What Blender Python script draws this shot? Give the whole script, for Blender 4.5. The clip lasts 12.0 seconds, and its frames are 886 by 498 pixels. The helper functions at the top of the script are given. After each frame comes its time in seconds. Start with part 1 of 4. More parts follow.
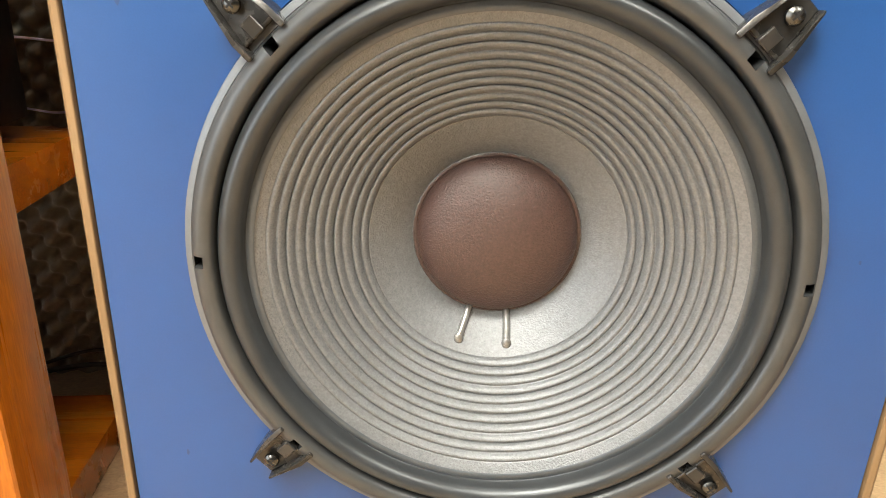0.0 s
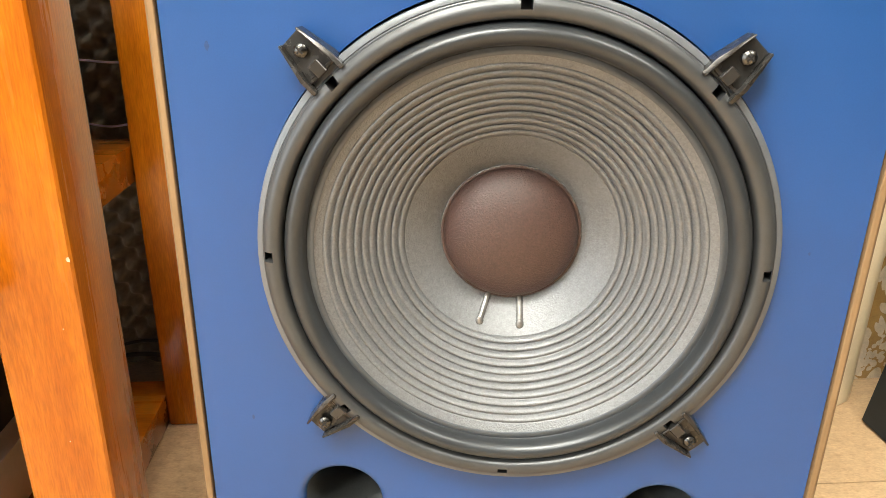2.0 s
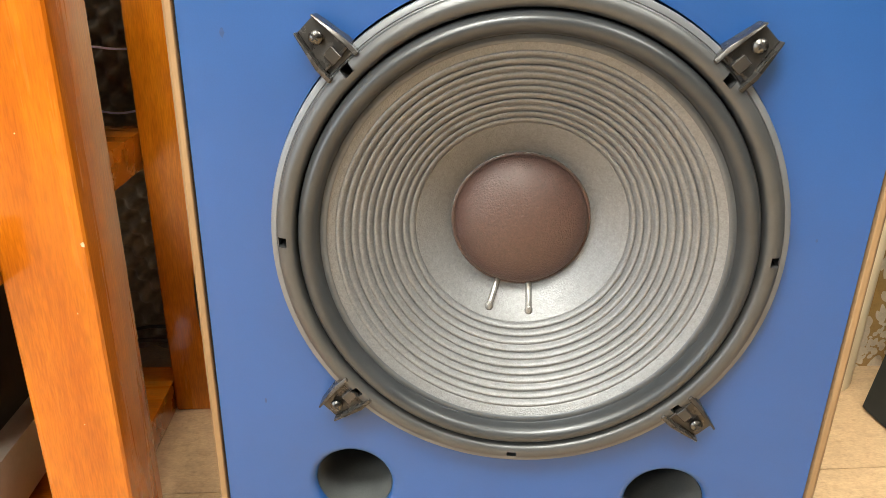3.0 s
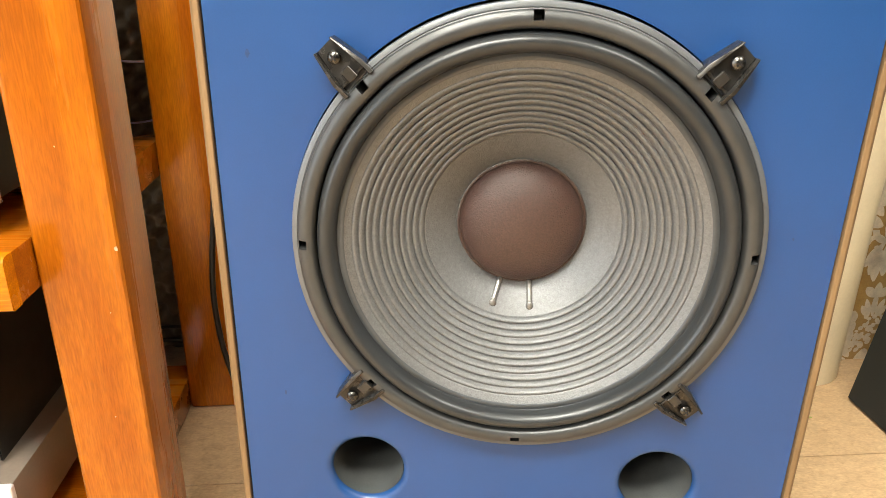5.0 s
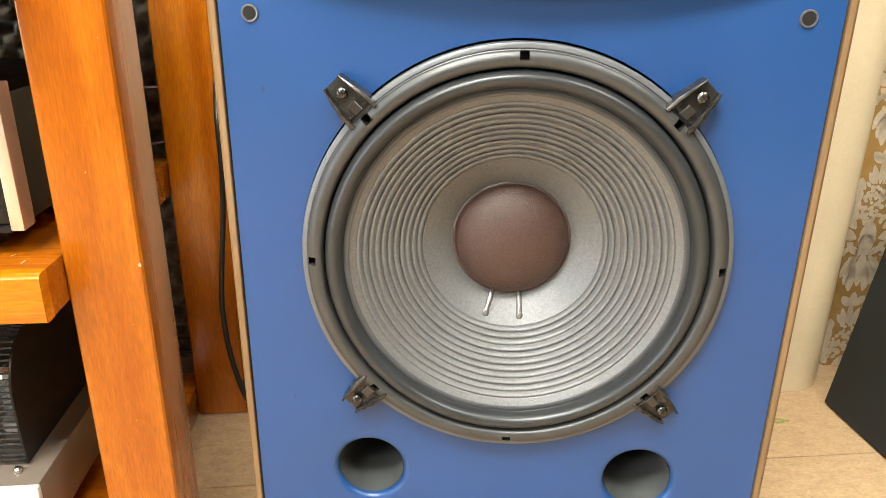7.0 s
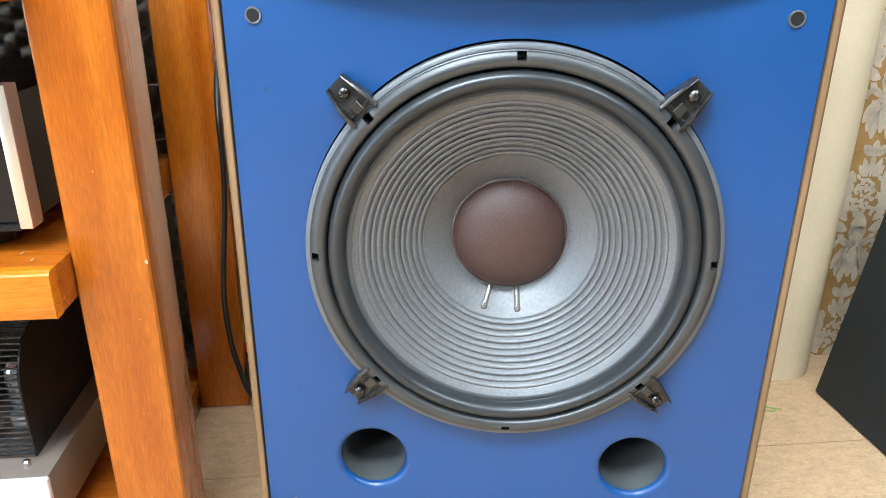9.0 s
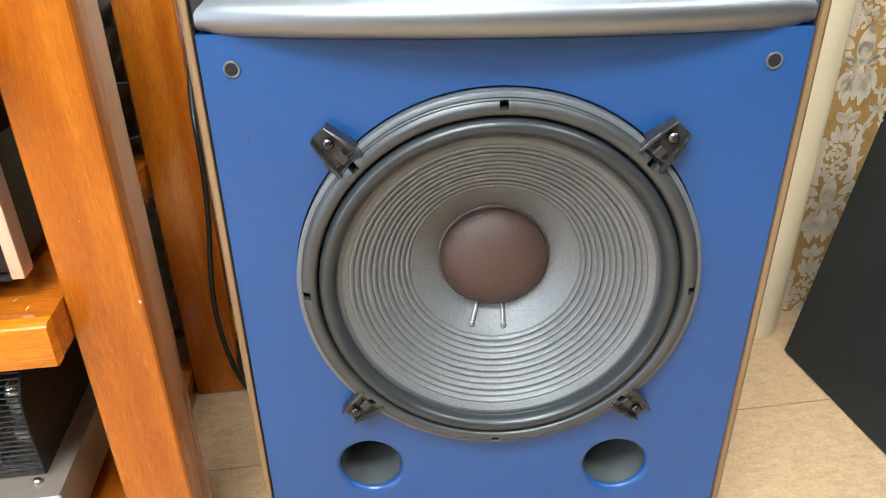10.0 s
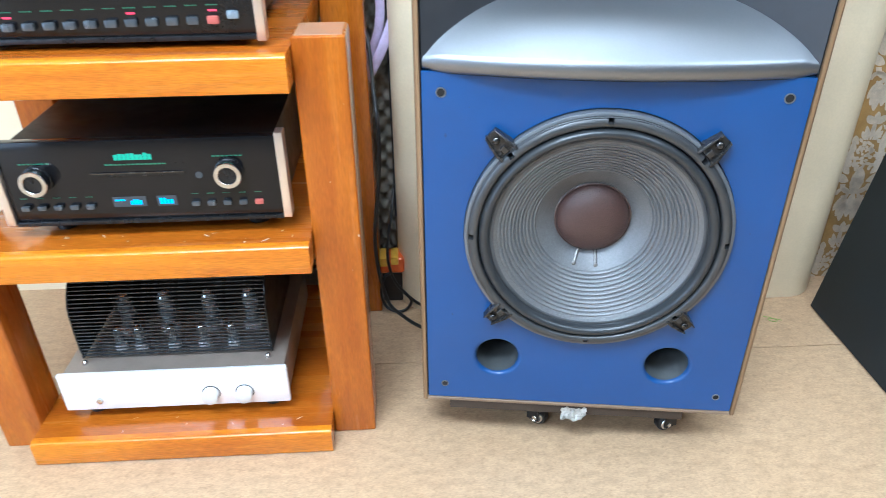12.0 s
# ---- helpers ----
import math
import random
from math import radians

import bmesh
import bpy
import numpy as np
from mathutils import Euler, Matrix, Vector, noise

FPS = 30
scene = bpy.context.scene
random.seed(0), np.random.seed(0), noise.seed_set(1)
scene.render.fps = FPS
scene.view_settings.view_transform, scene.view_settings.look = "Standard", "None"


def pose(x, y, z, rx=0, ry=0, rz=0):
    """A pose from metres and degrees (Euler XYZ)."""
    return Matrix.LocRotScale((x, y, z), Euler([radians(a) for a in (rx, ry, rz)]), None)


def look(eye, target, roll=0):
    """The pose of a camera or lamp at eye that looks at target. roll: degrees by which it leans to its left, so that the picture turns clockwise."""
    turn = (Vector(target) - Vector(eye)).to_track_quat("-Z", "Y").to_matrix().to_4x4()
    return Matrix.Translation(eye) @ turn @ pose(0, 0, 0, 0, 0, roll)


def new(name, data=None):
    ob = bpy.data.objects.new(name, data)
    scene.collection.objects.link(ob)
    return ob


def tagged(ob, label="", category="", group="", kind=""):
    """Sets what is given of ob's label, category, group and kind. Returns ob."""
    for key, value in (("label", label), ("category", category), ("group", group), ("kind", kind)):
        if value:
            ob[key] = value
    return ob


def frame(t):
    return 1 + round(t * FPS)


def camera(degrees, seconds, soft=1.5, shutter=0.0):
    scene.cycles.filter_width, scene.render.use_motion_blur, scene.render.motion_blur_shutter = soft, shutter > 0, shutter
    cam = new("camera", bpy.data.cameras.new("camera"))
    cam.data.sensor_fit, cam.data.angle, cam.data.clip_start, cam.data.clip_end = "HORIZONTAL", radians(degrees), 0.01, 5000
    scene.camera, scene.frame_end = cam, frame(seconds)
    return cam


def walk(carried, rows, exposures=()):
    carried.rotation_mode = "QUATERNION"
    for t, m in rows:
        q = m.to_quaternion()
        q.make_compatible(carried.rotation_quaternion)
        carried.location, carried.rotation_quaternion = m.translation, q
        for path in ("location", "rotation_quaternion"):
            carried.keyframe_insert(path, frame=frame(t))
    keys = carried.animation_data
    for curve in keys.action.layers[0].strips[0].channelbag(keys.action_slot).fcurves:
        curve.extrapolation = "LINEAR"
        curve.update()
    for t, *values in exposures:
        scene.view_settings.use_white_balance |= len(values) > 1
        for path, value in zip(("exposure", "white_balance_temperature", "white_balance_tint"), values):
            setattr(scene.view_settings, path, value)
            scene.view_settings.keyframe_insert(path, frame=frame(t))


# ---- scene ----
cam = camera(64.0, 12.0, soft=0.8, shutter=0.3)
PATH = [
    (0, (-0.019, -0.445, 0.645), (-0.121, 1.424, -0.058), 1.4),
    (0.5, (-0.019, -0.479, 0.65), (-0.139, 1.398, -0.029), 1.3),
    (1, (-0.03, -0.505, 0.661), (-0.165, 1.366, -0.031), 0.1),
    (1.5, (-0.032, -0.528, 0.672), (-0.157, 1.342, -0.025), 0.5),
    (2, (-0.031, -0.546, 0.679), (-0.144, 1.323, -0.025), 0.9),
    (2.5, (-0.038, -0.547, 0.68), (-0.147, 1.314, -0.045), 1.1),
    (3, (-0.041, -0.554, 0.679), (-0.15, 1.304, -0.054), 1.1),
    (5, (-0.048, -0.602, 0.697), (-0.148, 1.257, -0.032), 0.7),
    (5.5, (-0.05, -0.62, 0.704), (-0.142, 1.244, -0.013), 0.4),
    (6, (-0.047, -0.641, 0.713), (-0.121, 1.232, 0.015), 0.3),
    (6.5, (-0.045, -0.655, 0.721), (-0.117, 1.22, 0.029), 0.5),
    (7, (-0.047, -0.66, 0.724), (-0.133, 1.212, 0.024), 0.6),
    (9, (-0.051, -0.677, 0.733), (-0.123, 1.188, 0.014), 0.4),
    (9.3, (-0.055, -0.657, 0.732), (-0.102, 1.194, -0.024), -0.4),
    (9.5, (-0.054, -0.637, 0.758), (-0.087, 1.188, -0.06), -1.0),
    (9.7, (-0.065, -0.628, 0.796), (-0.06, 1.173, -0.074), -0.7),
    (10, (-0.062, -0.645, 0.852), (-0.068, 1.123, -0.082), -0.9),
    (10.2, (-0.067, -0.669, 0.886), (-0.066, 1.075, -0.093), -0.2),
    (10.5, (-0.082, -0.708, 0.908), (-0.11, 0.994, -0.142), -1.2),
    (10.7, (-0.089, -0.738, 0.927), (-0.14, 0.939, -0.162), -1.8),
    (11, (-0.099, -0.778, 0.968), (-0.152, 0.891, -0.133), -1.5),
    (11.2, (-0.105, -0.805, 0.989), (-0.154, 0.863, -0.114), -0.8),
    (11.5, (-0.113, -0.857, 1.009), (-0.23, 0.819, -0.075), -1.0),
    (11.7, (-0.131, -0.917, 1.016), (-0.246, 0.774, -0.046), -0.2),
    (12, (-0.159, -1.0, 1.032), (-0.319, 0.71, 0.007), -0.6),
]
walk(cam, [(t, look(eye, target, roll)) for t, eye, target, roll in PATH], exposures=(
    (0.0, 0.0, 6500, 10), (3.0, 0.0, 6500, 10), (5.0, -0.12, 6700, 10), (7.0, -0.12, 6500, 10), (9.0, -0.16, 5250, 8), (9.5, -0.22, 5150, 8),
    (10.0, -0.35, 5600, 8), (10.5, -0.33, 5500, 8), (11.0, -0.30, 5150, 8), (11.5, -0.30, 4900, 8), (12.0, -0.47, 4750, 8)))

# ---- light ----
ROOM = pose(-0.391, 0.011, 0, 0, 0, 8.2)  # the room and the rack are turned against the loudspeaker
world = bpy.data.worlds.new("world")
scene.world = world
world.use_nodes = True
world.node_tree.nodes["Background"].inputs[0].default_value = (0.9, 0.95, 1.0, 1)
world.node_tree.nodes["Background"].inputs[1].default_value = 0.01
PANEL_GLOW = 37.0


# ---- materials ----
def mat(name, base, rough=0.5, metal=0.0, vary=0.12, scale=18.0, stretch=(1, 1, 1), bump=0.0, bump_scale=300.0,
        second=None, coat=0.0, spec=0.5, rough_vary=0.08, contrast=(0.35, 0.65), sheen=0.0, aniso=0.0):
    """A surface with a coarse variation of colour, a fine grain and a relief."""
    m = bpy.data.materials.new(name)
    m.use_nodes = True
    nt = m.node_tree
    b = nt.nodes["Principled BSDF"]
    co = nt.nodes.new("ShaderNodeTexCoord")
    mp = nt.nodes.new("ShaderNodeMapping")
    mp.inputs["Scale"].default_value = stretch
    nt.links.new(co.outputs["Object"], mp.inputs["Vector"])
    n1 = nt.nodes.new("ShaderNodeTexNoise")
    n1.inputs["Scale"].default_value, n1.inputs["Detail"].default_value = scale, 6
    n1.inputs["Roughness"].default_value = 0.62
    nt.links.new(mp.outputs["Vector"], n1.inputs["Vector"])
    n2 = nt.nodes.new("ShaderNodeTexNoise")
    n2.inputs["Scale"].default_value, n2.inputs["Detail"].default_value = bump_scale, 3
    nt.links.new(mp.outputs["Vector"], n2.inputs["Vector"])
    ramp = nt.nodes.new("ShaderNodeValToRGB")
    lo = second if second else tuple(c * (1 - vary) for c in base)
    hi = base if second else tuple(min(1, c * (1 + vary)) for c in base)
    ramp.color_ramp.elements[0].position, ramp.color_ramp.elements[1].position = contrast
    ramp.color_ramp.elements[0].color, ramp.color_ramp.elements[1].color = (*lo, 1), (*hi, 1)
    nt.links.new(n1.outputs["Fac"], ramp.inputs["Fac"])
    fine = nt.nodes.new("ShaderNodeMix")
    fine.data_type, fine.blend_type = "RGBA", "MULTIPLY"
    fine.inputs["Factor"].default_value = min(1.0, vary * 1.5)
    nt.links.new(ramp.outputs["Color"], fine.inputs[6])
    grey = nt.nodes.new("ShaderNodeMapRange")
    grey.inputs["From Min"].default_value, grey.inputs["From Max"].default_value = 0.3, 0.7
    grey.inputs["To Min"].default_value, grey.inputs["To Max"].default_value = 0.55, 1.25
    nt.links.new(n2.outputs["Fac"], grey.inputs["Value"])
    nt.links.new(grey.outputs["Result"], fine.inputs[7])
    nt.links.new(fine.outputs[2], b.inputs["Base Color"])
    rr = nt.nodes.new("ShaderNodeMapRange")
    rr.inputs["From Min"].default_value, rr.inputs["From Max"].default_value = 0.3, 0.7
    rr.inputs["To Min"].default_value, rr.inputs["To Max"].default_value = max(0.02, rough - rough_vary), min(1, rough + rough_vary)
    nt.links.new(n1.outputs["Fac"], rr.inputs["Value"])
    nt.links.new(rr.outputs["Result"], b.inputs["Roughness"])
    b.inputs["Metallic"].default_value = metal
    b.inputs["Specular IOR Level"].default_value = spec
    b.inputs["Coat Weight"].default_value, b.inputs["Coat Roughness"].default_value = coat, max(0.10, rough * 0.55)
    b.inputs["Sheen Weight"].default_value = sheen
    if bump:
        bp = nt.nodes.new("ShaderNodeBump")
        bp.inputs["Strength"].default_value, bp.inputs["Distance"].default_value = bump, 0.001
        nt.links.new(n2.outputs["Fac"], bp.inputs["Height"])
        nt.links.new(bp.outputs["Normal"], b.inputs["Normal"])
    return m


def glow(name, colour, strength):
    m = bpy.data.materials.new(name)
    m.use_nodes = True
    b = m.node_tree.nodes["Principled BSDF"]
    b.inputs["Base Color"].default_value = (*[c * 0.5 for c in colour], 1)
    b.inputs["Emission Color"].default_value = (*colour, 1)
    b.inputs["Emission Strength"].default_value = strength
    return m


def teak(name, along, base, coat, spec=0.3):
    """Varnished teak, the grain along one axis; fine dark pores and broad streaks."""
    st = {"x": (0.06, 1, 1), "y": (1, 0.06, 1), "z": (1, 1, 0.06)}[along]
    m = mat(name, base, 0.27, 0, 0.08, 17, tuple(0.06 if q < 1 else 1 for q in st), 0.14, 420, second=tuple(c * k for c, k in zip(base, (0.70, 0.56, 0.50))), coat=coat, spec=spec, contrast=(0.34, 0.66), rough_vary=0.05)
    nt = m.node_tree
    b = nt.nodes["Principled BSDF"]
    link = b.inputs["Base Color"].links[0].from_socket
    co = nt.nodes.new("ShaderNodeTexCoord")
    mp = nt.nodes.new("ShaderNodeMapping")
    mp.inputs["Scale"].default_value = tuple(0.09 if s < 1 else 1 for s in st)
    nt.links.new(co.outputs["Object"], mp.inputs["Vector"])
    pores = nt.nodes.new("ShaderNodeTexNoise")
    pores.inputs["Scale"].default_value, pores.inputs["Detail"].default_value = 620, 3
    nt.links.new(mp.outputs["Vector"], pores.inputs["Vector"])
    rg = nt.nodes.new("ShaderNodeMapRange")
    rg.inputs["From Min"].default_value, rg.inputs["From Max"].default_value = 0.34, 0.66
    rg.inputs["To Min"].default_value, rg.inputs["To Max"].default_value = 0.80, 1.10
    nt.links.new(pores.outputs["Fac"], rg.inputs["Value"])
    mul = nt.nodes.new("ShaderNodeMix")
    mul.data_type, mul.blend_type = "RGBA", "MULTIPLY"
    mul.inputs["Factor"].default_value = 1.0
    nt.links.new(link, mul.inputs[6])
    nt.links.new(rg.outputs["Result"], mul.inputs[7])
    # wavy figure: broad darker bands that wander along the grain
    mp2 = nt.nodes.new("ShaderNodeMapping")
    mp2.inputs["Scale"].default_value = tuple(0.16 if q < 1 else 1 for q in st)
    nt.links.new(co.outputs["Object"], mp2.inputs["Vector"])
    fig = nt.nodes.new("ShaderNodeTexNoise")
    fig.inputs["Scale"].default_value, fig.inputs["Detail"].default_value, fig.inputs["Distortion"].default_value = 34, 4, 0.9
    nt.links.new(mp2.outputs["Vector"], fig.inputs["Vector"])
    fr = nt.nodes.new("ShaderNodeMapRange")
    fr.inputs["From Min"].default_value, fr.inputs["From Max"].default_value = 0.40, 0.66
    fr.inputs["To Min"].default_value, fr.inputs["To Max"].default_value = 0.0, 0.75
    nt.links.new(fig.outputs["Fac"], fr.inputs["Value"])
    band = nt.nodes.new("ShaderNodeMix")
    band.data_type, band.blend_type = "RGBA", "MULTIPLY"
    nt.links.new(fr.outputs["Result"], band.inputs["Factor"])
    nt.links.new(mul.outputs[2], band.inputs[6])
    band.inputs[7].default_value = (0.80, 0.68, 0.56, 1)
    nt.links.new(band.outputs[2], b.inputs["Base Color"])
    return m


BLUE = mat("blue_lacquer", (0.0115, 0.065, 0.228), 0.34, 0, 0.06, 6, bump=0.03, bump_scale=900, spec=0.62, rough_vary=0.05)
WALNUT = mat("walnut_veneer", (0.275, 0.174, 0.088), 0.60, 0, 0.12, 60, (1, 1, 0.05), 0.08, 500, second=(0.20, 0.120, 0.056), spec=0.3)
WALNUT_X = mat("walnut_veneer_across", (0.27, 0.19, 0.125), 0.50, 0, 0.15, 60, (0.05, 1, 1), 0.08, 500, second=(0.20, 0.135, 0.085))
SCUFF = mat("rubbed_lacquer", (0.030, 0.058, 0.170), 0.45, 0, 0.15, 200)
GAP = mat("black_gap", (0.006, 0.006, 0.007), 0.8)
FRAME_GREY = mat("cast_frame_paint", (0.078, 0.081, 0.084), 0.38, 0.5, 0.08, 30, bump=0.06, bump_scale=1500, rough_vary=0.05)
RIM = mat("pale_rim_paint", (0.145, 0.155, 0.168), 0.38, 0.3, 0.08, 30, bump=0.05, bump_scale=1500)
RUBBER = mat("surround_rubber", (0.046, 0.050, 0.054), 0.31, 0.35, 0.10, 25, bump=0.02, bump_scale=900, rough_vary=0.02)
SURROUND_FLAT = mat("surround_flange", (0.090, 0.099, 0.110), 0.40, 0.4, 0.12, 30, bump=0.1, bump_scale=900)
CONE = mat("coated_paper_cone", (0.205, 0.210, 0.218), 0.40, 0.4, 0.22, 260, bump=0.55, bump_scale=700, second=(0.165, 0.170, 0.177), rough_vary=0.05)
DOME = mat("dust_cap_paper", (0.078, 0.041, 0.034), 0.42, 0.0, 0.42, 330, bump=0.9, bump_scale=620, second=(0.058, 0.030, 0.024), rough_vary=0.05, spec=0.6)
GLUE = mat("clear_glue", (0.20, 0.197, 0.19), 0.22, 0.4, 0.2, 120, bump=0.3, bump_scale=250, coat=0.8)
CLAMP = mat("clamp_plastic", (0.058, 0.055, 0.052), 0.26, 0.55, 0.12, 50, bump=0.08, bump_scale=900)
BLACK_METAL = mat("black_metal", (0.030, 0.030, 0.032), 0.32, 0.6, 0.15, 80, bump=0.05)
SCREW = mat("dark_screw_steel", (0.10, 0.098, 0.094), 0.24, 0.95, 0.1, 80)
SOCKET = mat("dark_socket_metal", (0.26, 0.265, 0.272), 0.32, 0.7, 0.1, 80)
STEEL = mat("bright_steel", (0.62, 0.62, 0.62), 0.22, 1.0, 0.1, 60)
# Lit and shaded copies of one horn plastic; the lip's paleness imitates ceiling reflections.
HORN_LIT = mat("lit_waveguide", (0.245, 0.256, 0.274), 0.40, 0.9, 0.03, 5, bump=0.0, rough_vary=0.02)
HORN_SHADED = mat("shaded_waveguide", (0.034, 0.037, 0.043), 0.45, 0, 0.08, 20, bump=0.05, bump_scale=1200)
PORT = mat("port_tube", (0.080, 0.085, 0.086), 0.5, 0, 0.2, 20, bump=0.1, bump_scale=600)
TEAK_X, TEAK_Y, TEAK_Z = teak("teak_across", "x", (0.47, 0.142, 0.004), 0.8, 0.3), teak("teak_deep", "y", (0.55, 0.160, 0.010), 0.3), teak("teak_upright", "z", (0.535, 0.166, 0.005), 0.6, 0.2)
# Shelf teak lightened for the front edges: frontal light put into the colour.
TEAK_EDGE_LIT = teak("teak_edge_lit", "x", (0.80, 0.292, 0.003), 0.55, 0.2)
# Paled wood colour that paints the ceiling's reflection on the post tops.
TOP_SHEEN = mat("painted_top_sheen", (0.42, 0.215, 0.115), 0.35, 0, 0.12, 60, bump=0.1, bump_scale=700, coat=0.5)
SCRATCH = mat("worn_varnish", (0.72, 0.52, 0.36), 0.7, 0, 0.3, 200)
FLOOR = mat("beige_floor_sheet", (0.525, 0.362, 0.208), 0.5, 0, 0.24, 48, (0.6, 1.4, 1), 0.30, 240, second=(0.42, 0.288, 0.164), contrast=(0.32, 0.60))


def flecked(m, scale, lo, hi, dark, amount):
    """Adds small scattered flecks and wide faint stains to a surface."""
    nt = m.node_tree
    b = nt.nodes["Principled BSDF"]
    link = b.inputs["Base Color"].links[0].from_socket
    co = nt.nodes.new("ShaderNodeTexCoord")
    for k, (sc, a, z, col, amt) in enumerate(((scale, lo, hi, dark, amount), (scale * 0.42, 0.60, 0.74, tuple(min(1, c * 1.9) for c in dark), amount * 0.6), (3.2, 0.46, 0.75, tuple(min(1, c * 1.9) for c in dark), amount * 0.4))):
        mp = nt.nodes.new("ShaderNodeMapping")
        mp.inputs["Scale"].default_value = (0.82, 1.05, 1)
        mp.inputs["Location"].default_value = (3.1 * k, 1.7 * k, 0)
        nt.links.new(co.outputs["Object"], mp.inputs["Vector"])
        n = nt.nodes.new("ShaderNodeTexNoise")
        n.inputs["Scale"].default_value, n.inputs["Detail"].default_value, n.inputs["Roughness"].default_value = sc, 4, 0.7
        nt.links.new(mp.outputs["Vector"], n.inputs["Vector"])
        r = nt.nodes.new("ShaderNodeMapRange")
        r.inputs["From Min"].default_value, r.inputs["From Max"].default_value = a, z
        r.inputs["To Min"].default_value, r.inputs["To Max"].default_value = 0, amt
        nt.links.new(n.outputs["Fac"], r.inputs["Value"])
        mx = nt.nodes.new("ShaderNodeMix")
        mx.data_type = "RGBA"
        nt.links.new(r.outputs["Result"], mx.inputs["Factor"])
        nt.links.new(link, mx.inputs[6])
        mx.inputs[7].default_value = (*col, 1)
        link = mx.outputs[2]
    nt.links.new(link, b.inputs["Base Color"])


flecked(FLOOR, 105, 0.53, 0.72, (0.22, 0.128, 0.058), 0.46)
SUBFLOOR = mat("subfloor", (0.04, 0.03, 0.02), 0.9)
CREAM = mat("cream_paint", (0.80, 0.68, 0.465), 0.42, 0, 0.05, 5, bump=0.05, bump_scale=200)
WHITE = mat("white_paint", (0.80, 0.79, 0.76), 0.7, 0, 0.03, 4, bump=0.05, bump_scale=150)
GREY_WALL = mat("grey_wall_paint", (0.17, 0.165, 0.155), 0.7, 0, 0.05, 4, bump=0.05, bump_scale=150)
CEILING = mat("ceiling_board", (0.55, 0.55, 0.53), 0.8, 0, 0.06, 8, bump=0.1, bump_scale=120)
PAPER = mat("gold_wallpaper", (0.42, 0.250, 0.080), 0.50, 0.0, 0.16, 30, bump=0.25, bump_scale=700, second=(0.32, 0.185, 0.056))
PAPER_LIGHT = mat("silver_motif", (0.64, 0.54, 0.41), 0.5, 0.1, 0.12, 60, bump=0.3, bump_scale=500)
FOAM = mat("acoustic_foam", (0.175, 0.155, 0.120), 0.95, 0, 0.14, 60, bump=0.5, bump_scale=700, sheen=0.1)
BLACK_CAB = mat("black_cabinet", (0.013, 0.017, 0.019), 0.52, 0, 0.2, 12, bump=0.12, bump_scale=700, spec=0.3)
CABLE = mat("black_cable", (0.012, 0.013, 0.014), 0.38, 0, 0.2, 60)
LILAC = mat("lilac_cable", (0.58, 0.50, 0.72), 0.35, 0, 0.12, 40)
GLASS_BLACK = mat("black_glass", (0.008, 0.008, 0.009), 0.09, 0, 0.1, 10, coat=0.0, spec=0.32, rough_vary=0.02)
CHASSIS = mat("black_chassis", (0.010, 0.010, 0.010), 0.40, 0.2, 0.15, 30, bump=0.08, bump_scale=900, spec=0.35)
CHAMPAGNE = mat("champagne_metal", (0.74, 0.66, 0.58), 0.30, 0.85, 0.06, 40, (1, 1, 0.1))
SILVER = mat("silver_front", (0.86, 0.86, 0.88), 0.36, 0.25, 0.03, 40, (0.1, 1, 1))
AMP_BODY = mat("amplifier_steel", (0.27, 0.225, 0.185), 0.42, 0.4, 0.06, 40)
KNOB_DARK = mat("knob_dark", (0.020, 0.021, 0.023), 0.25, 0.5, 0.1, 40)
PLATE = mat("electrode_metal", (0.42, 0.44, 0.46), 0.3, 0.7, 0.15, 200)
KNOB_SILVER = mat("silver_knob", (0.72, 0.72, 0.72), 0.45, 0.2, 0.04, 40)
CAGE = mat("grey_cage_wire", (0.060, 0.068, 0.075), 0.28, 0.6, 0.06, 30)
GETTER = mat("getter_mirror", (0.78, 0.80, 0.82), 0.14, 1.0, 0.1, 60)
BUTTON = mat("grey_button", (0.105, 0.120, 0.135), 0.24, 0.5, 0.1, 40)
BUTTON_RED = glow("red_button", (0.80, 0.20, 0.15), 0.22)
BUTTON_WHITE = mat("pale_button", (0.26, 0.32, 0.38), 0.25, 0.3, 0.1, 40)
GREEN = glow("green_legend", (0.08, 0.58, 0.36), 0.55)
GREEN_DIM = glow("dim_green_legend", (0.06, 0.30, 0.16), 0.10)
RED_LED = glow("red_led", (1.0, 0.05, 0.12), 1.3)
CYAN = glow("cyan_digits", (0.05, 0.55, 1.0), 1.3)
SCREEN = mat("display_window", (0.045, 0.055, 0.065), 0.15, 0, 0.1, 30)
ORANGE = mat("orange_plastic", (0.75, 0.13, 0.02), 0.4, 0, 0.1, 30)
YELLOW = mat("yellow_plastic", (0.80, 0.50, 0.05), 0.4, 0, 0.1, 30)
FOIL = mat("crumpled_film", (0.36, 0.34, 0.30), 0.30, 0.0, 0.3, 90, bump=0.6, bump_scale=120)
DOLLY = mat("dolly_board", (0.050, 0.035, 0.024), 0.6, 0, 0.2, 30)
PANEL_BRIGHT = glow("lamp_panel_bright", (1.0, 0.985, 0.88), PANEL_GLOW * 1.75)
PANEL_FAR = glow("lamp_panel_far", (1.0, 0.985, 0.88), PANEL_GLOW * 1.35)
PANEL_SIDE = glow("lamp_panel_side", (1.0, 0.985, 0.88), PANEL_GLOW * 0.7)
PANEL_WALL = glow("lamp_panel_wall", (1.0, 0.985, 0.88), PANEL_GLOW * 0.58)
PANEL_DIM = glow("lamp_panel_dim", (1.0, 0.985, 0.88), PANEL_GLOW * 0.2)
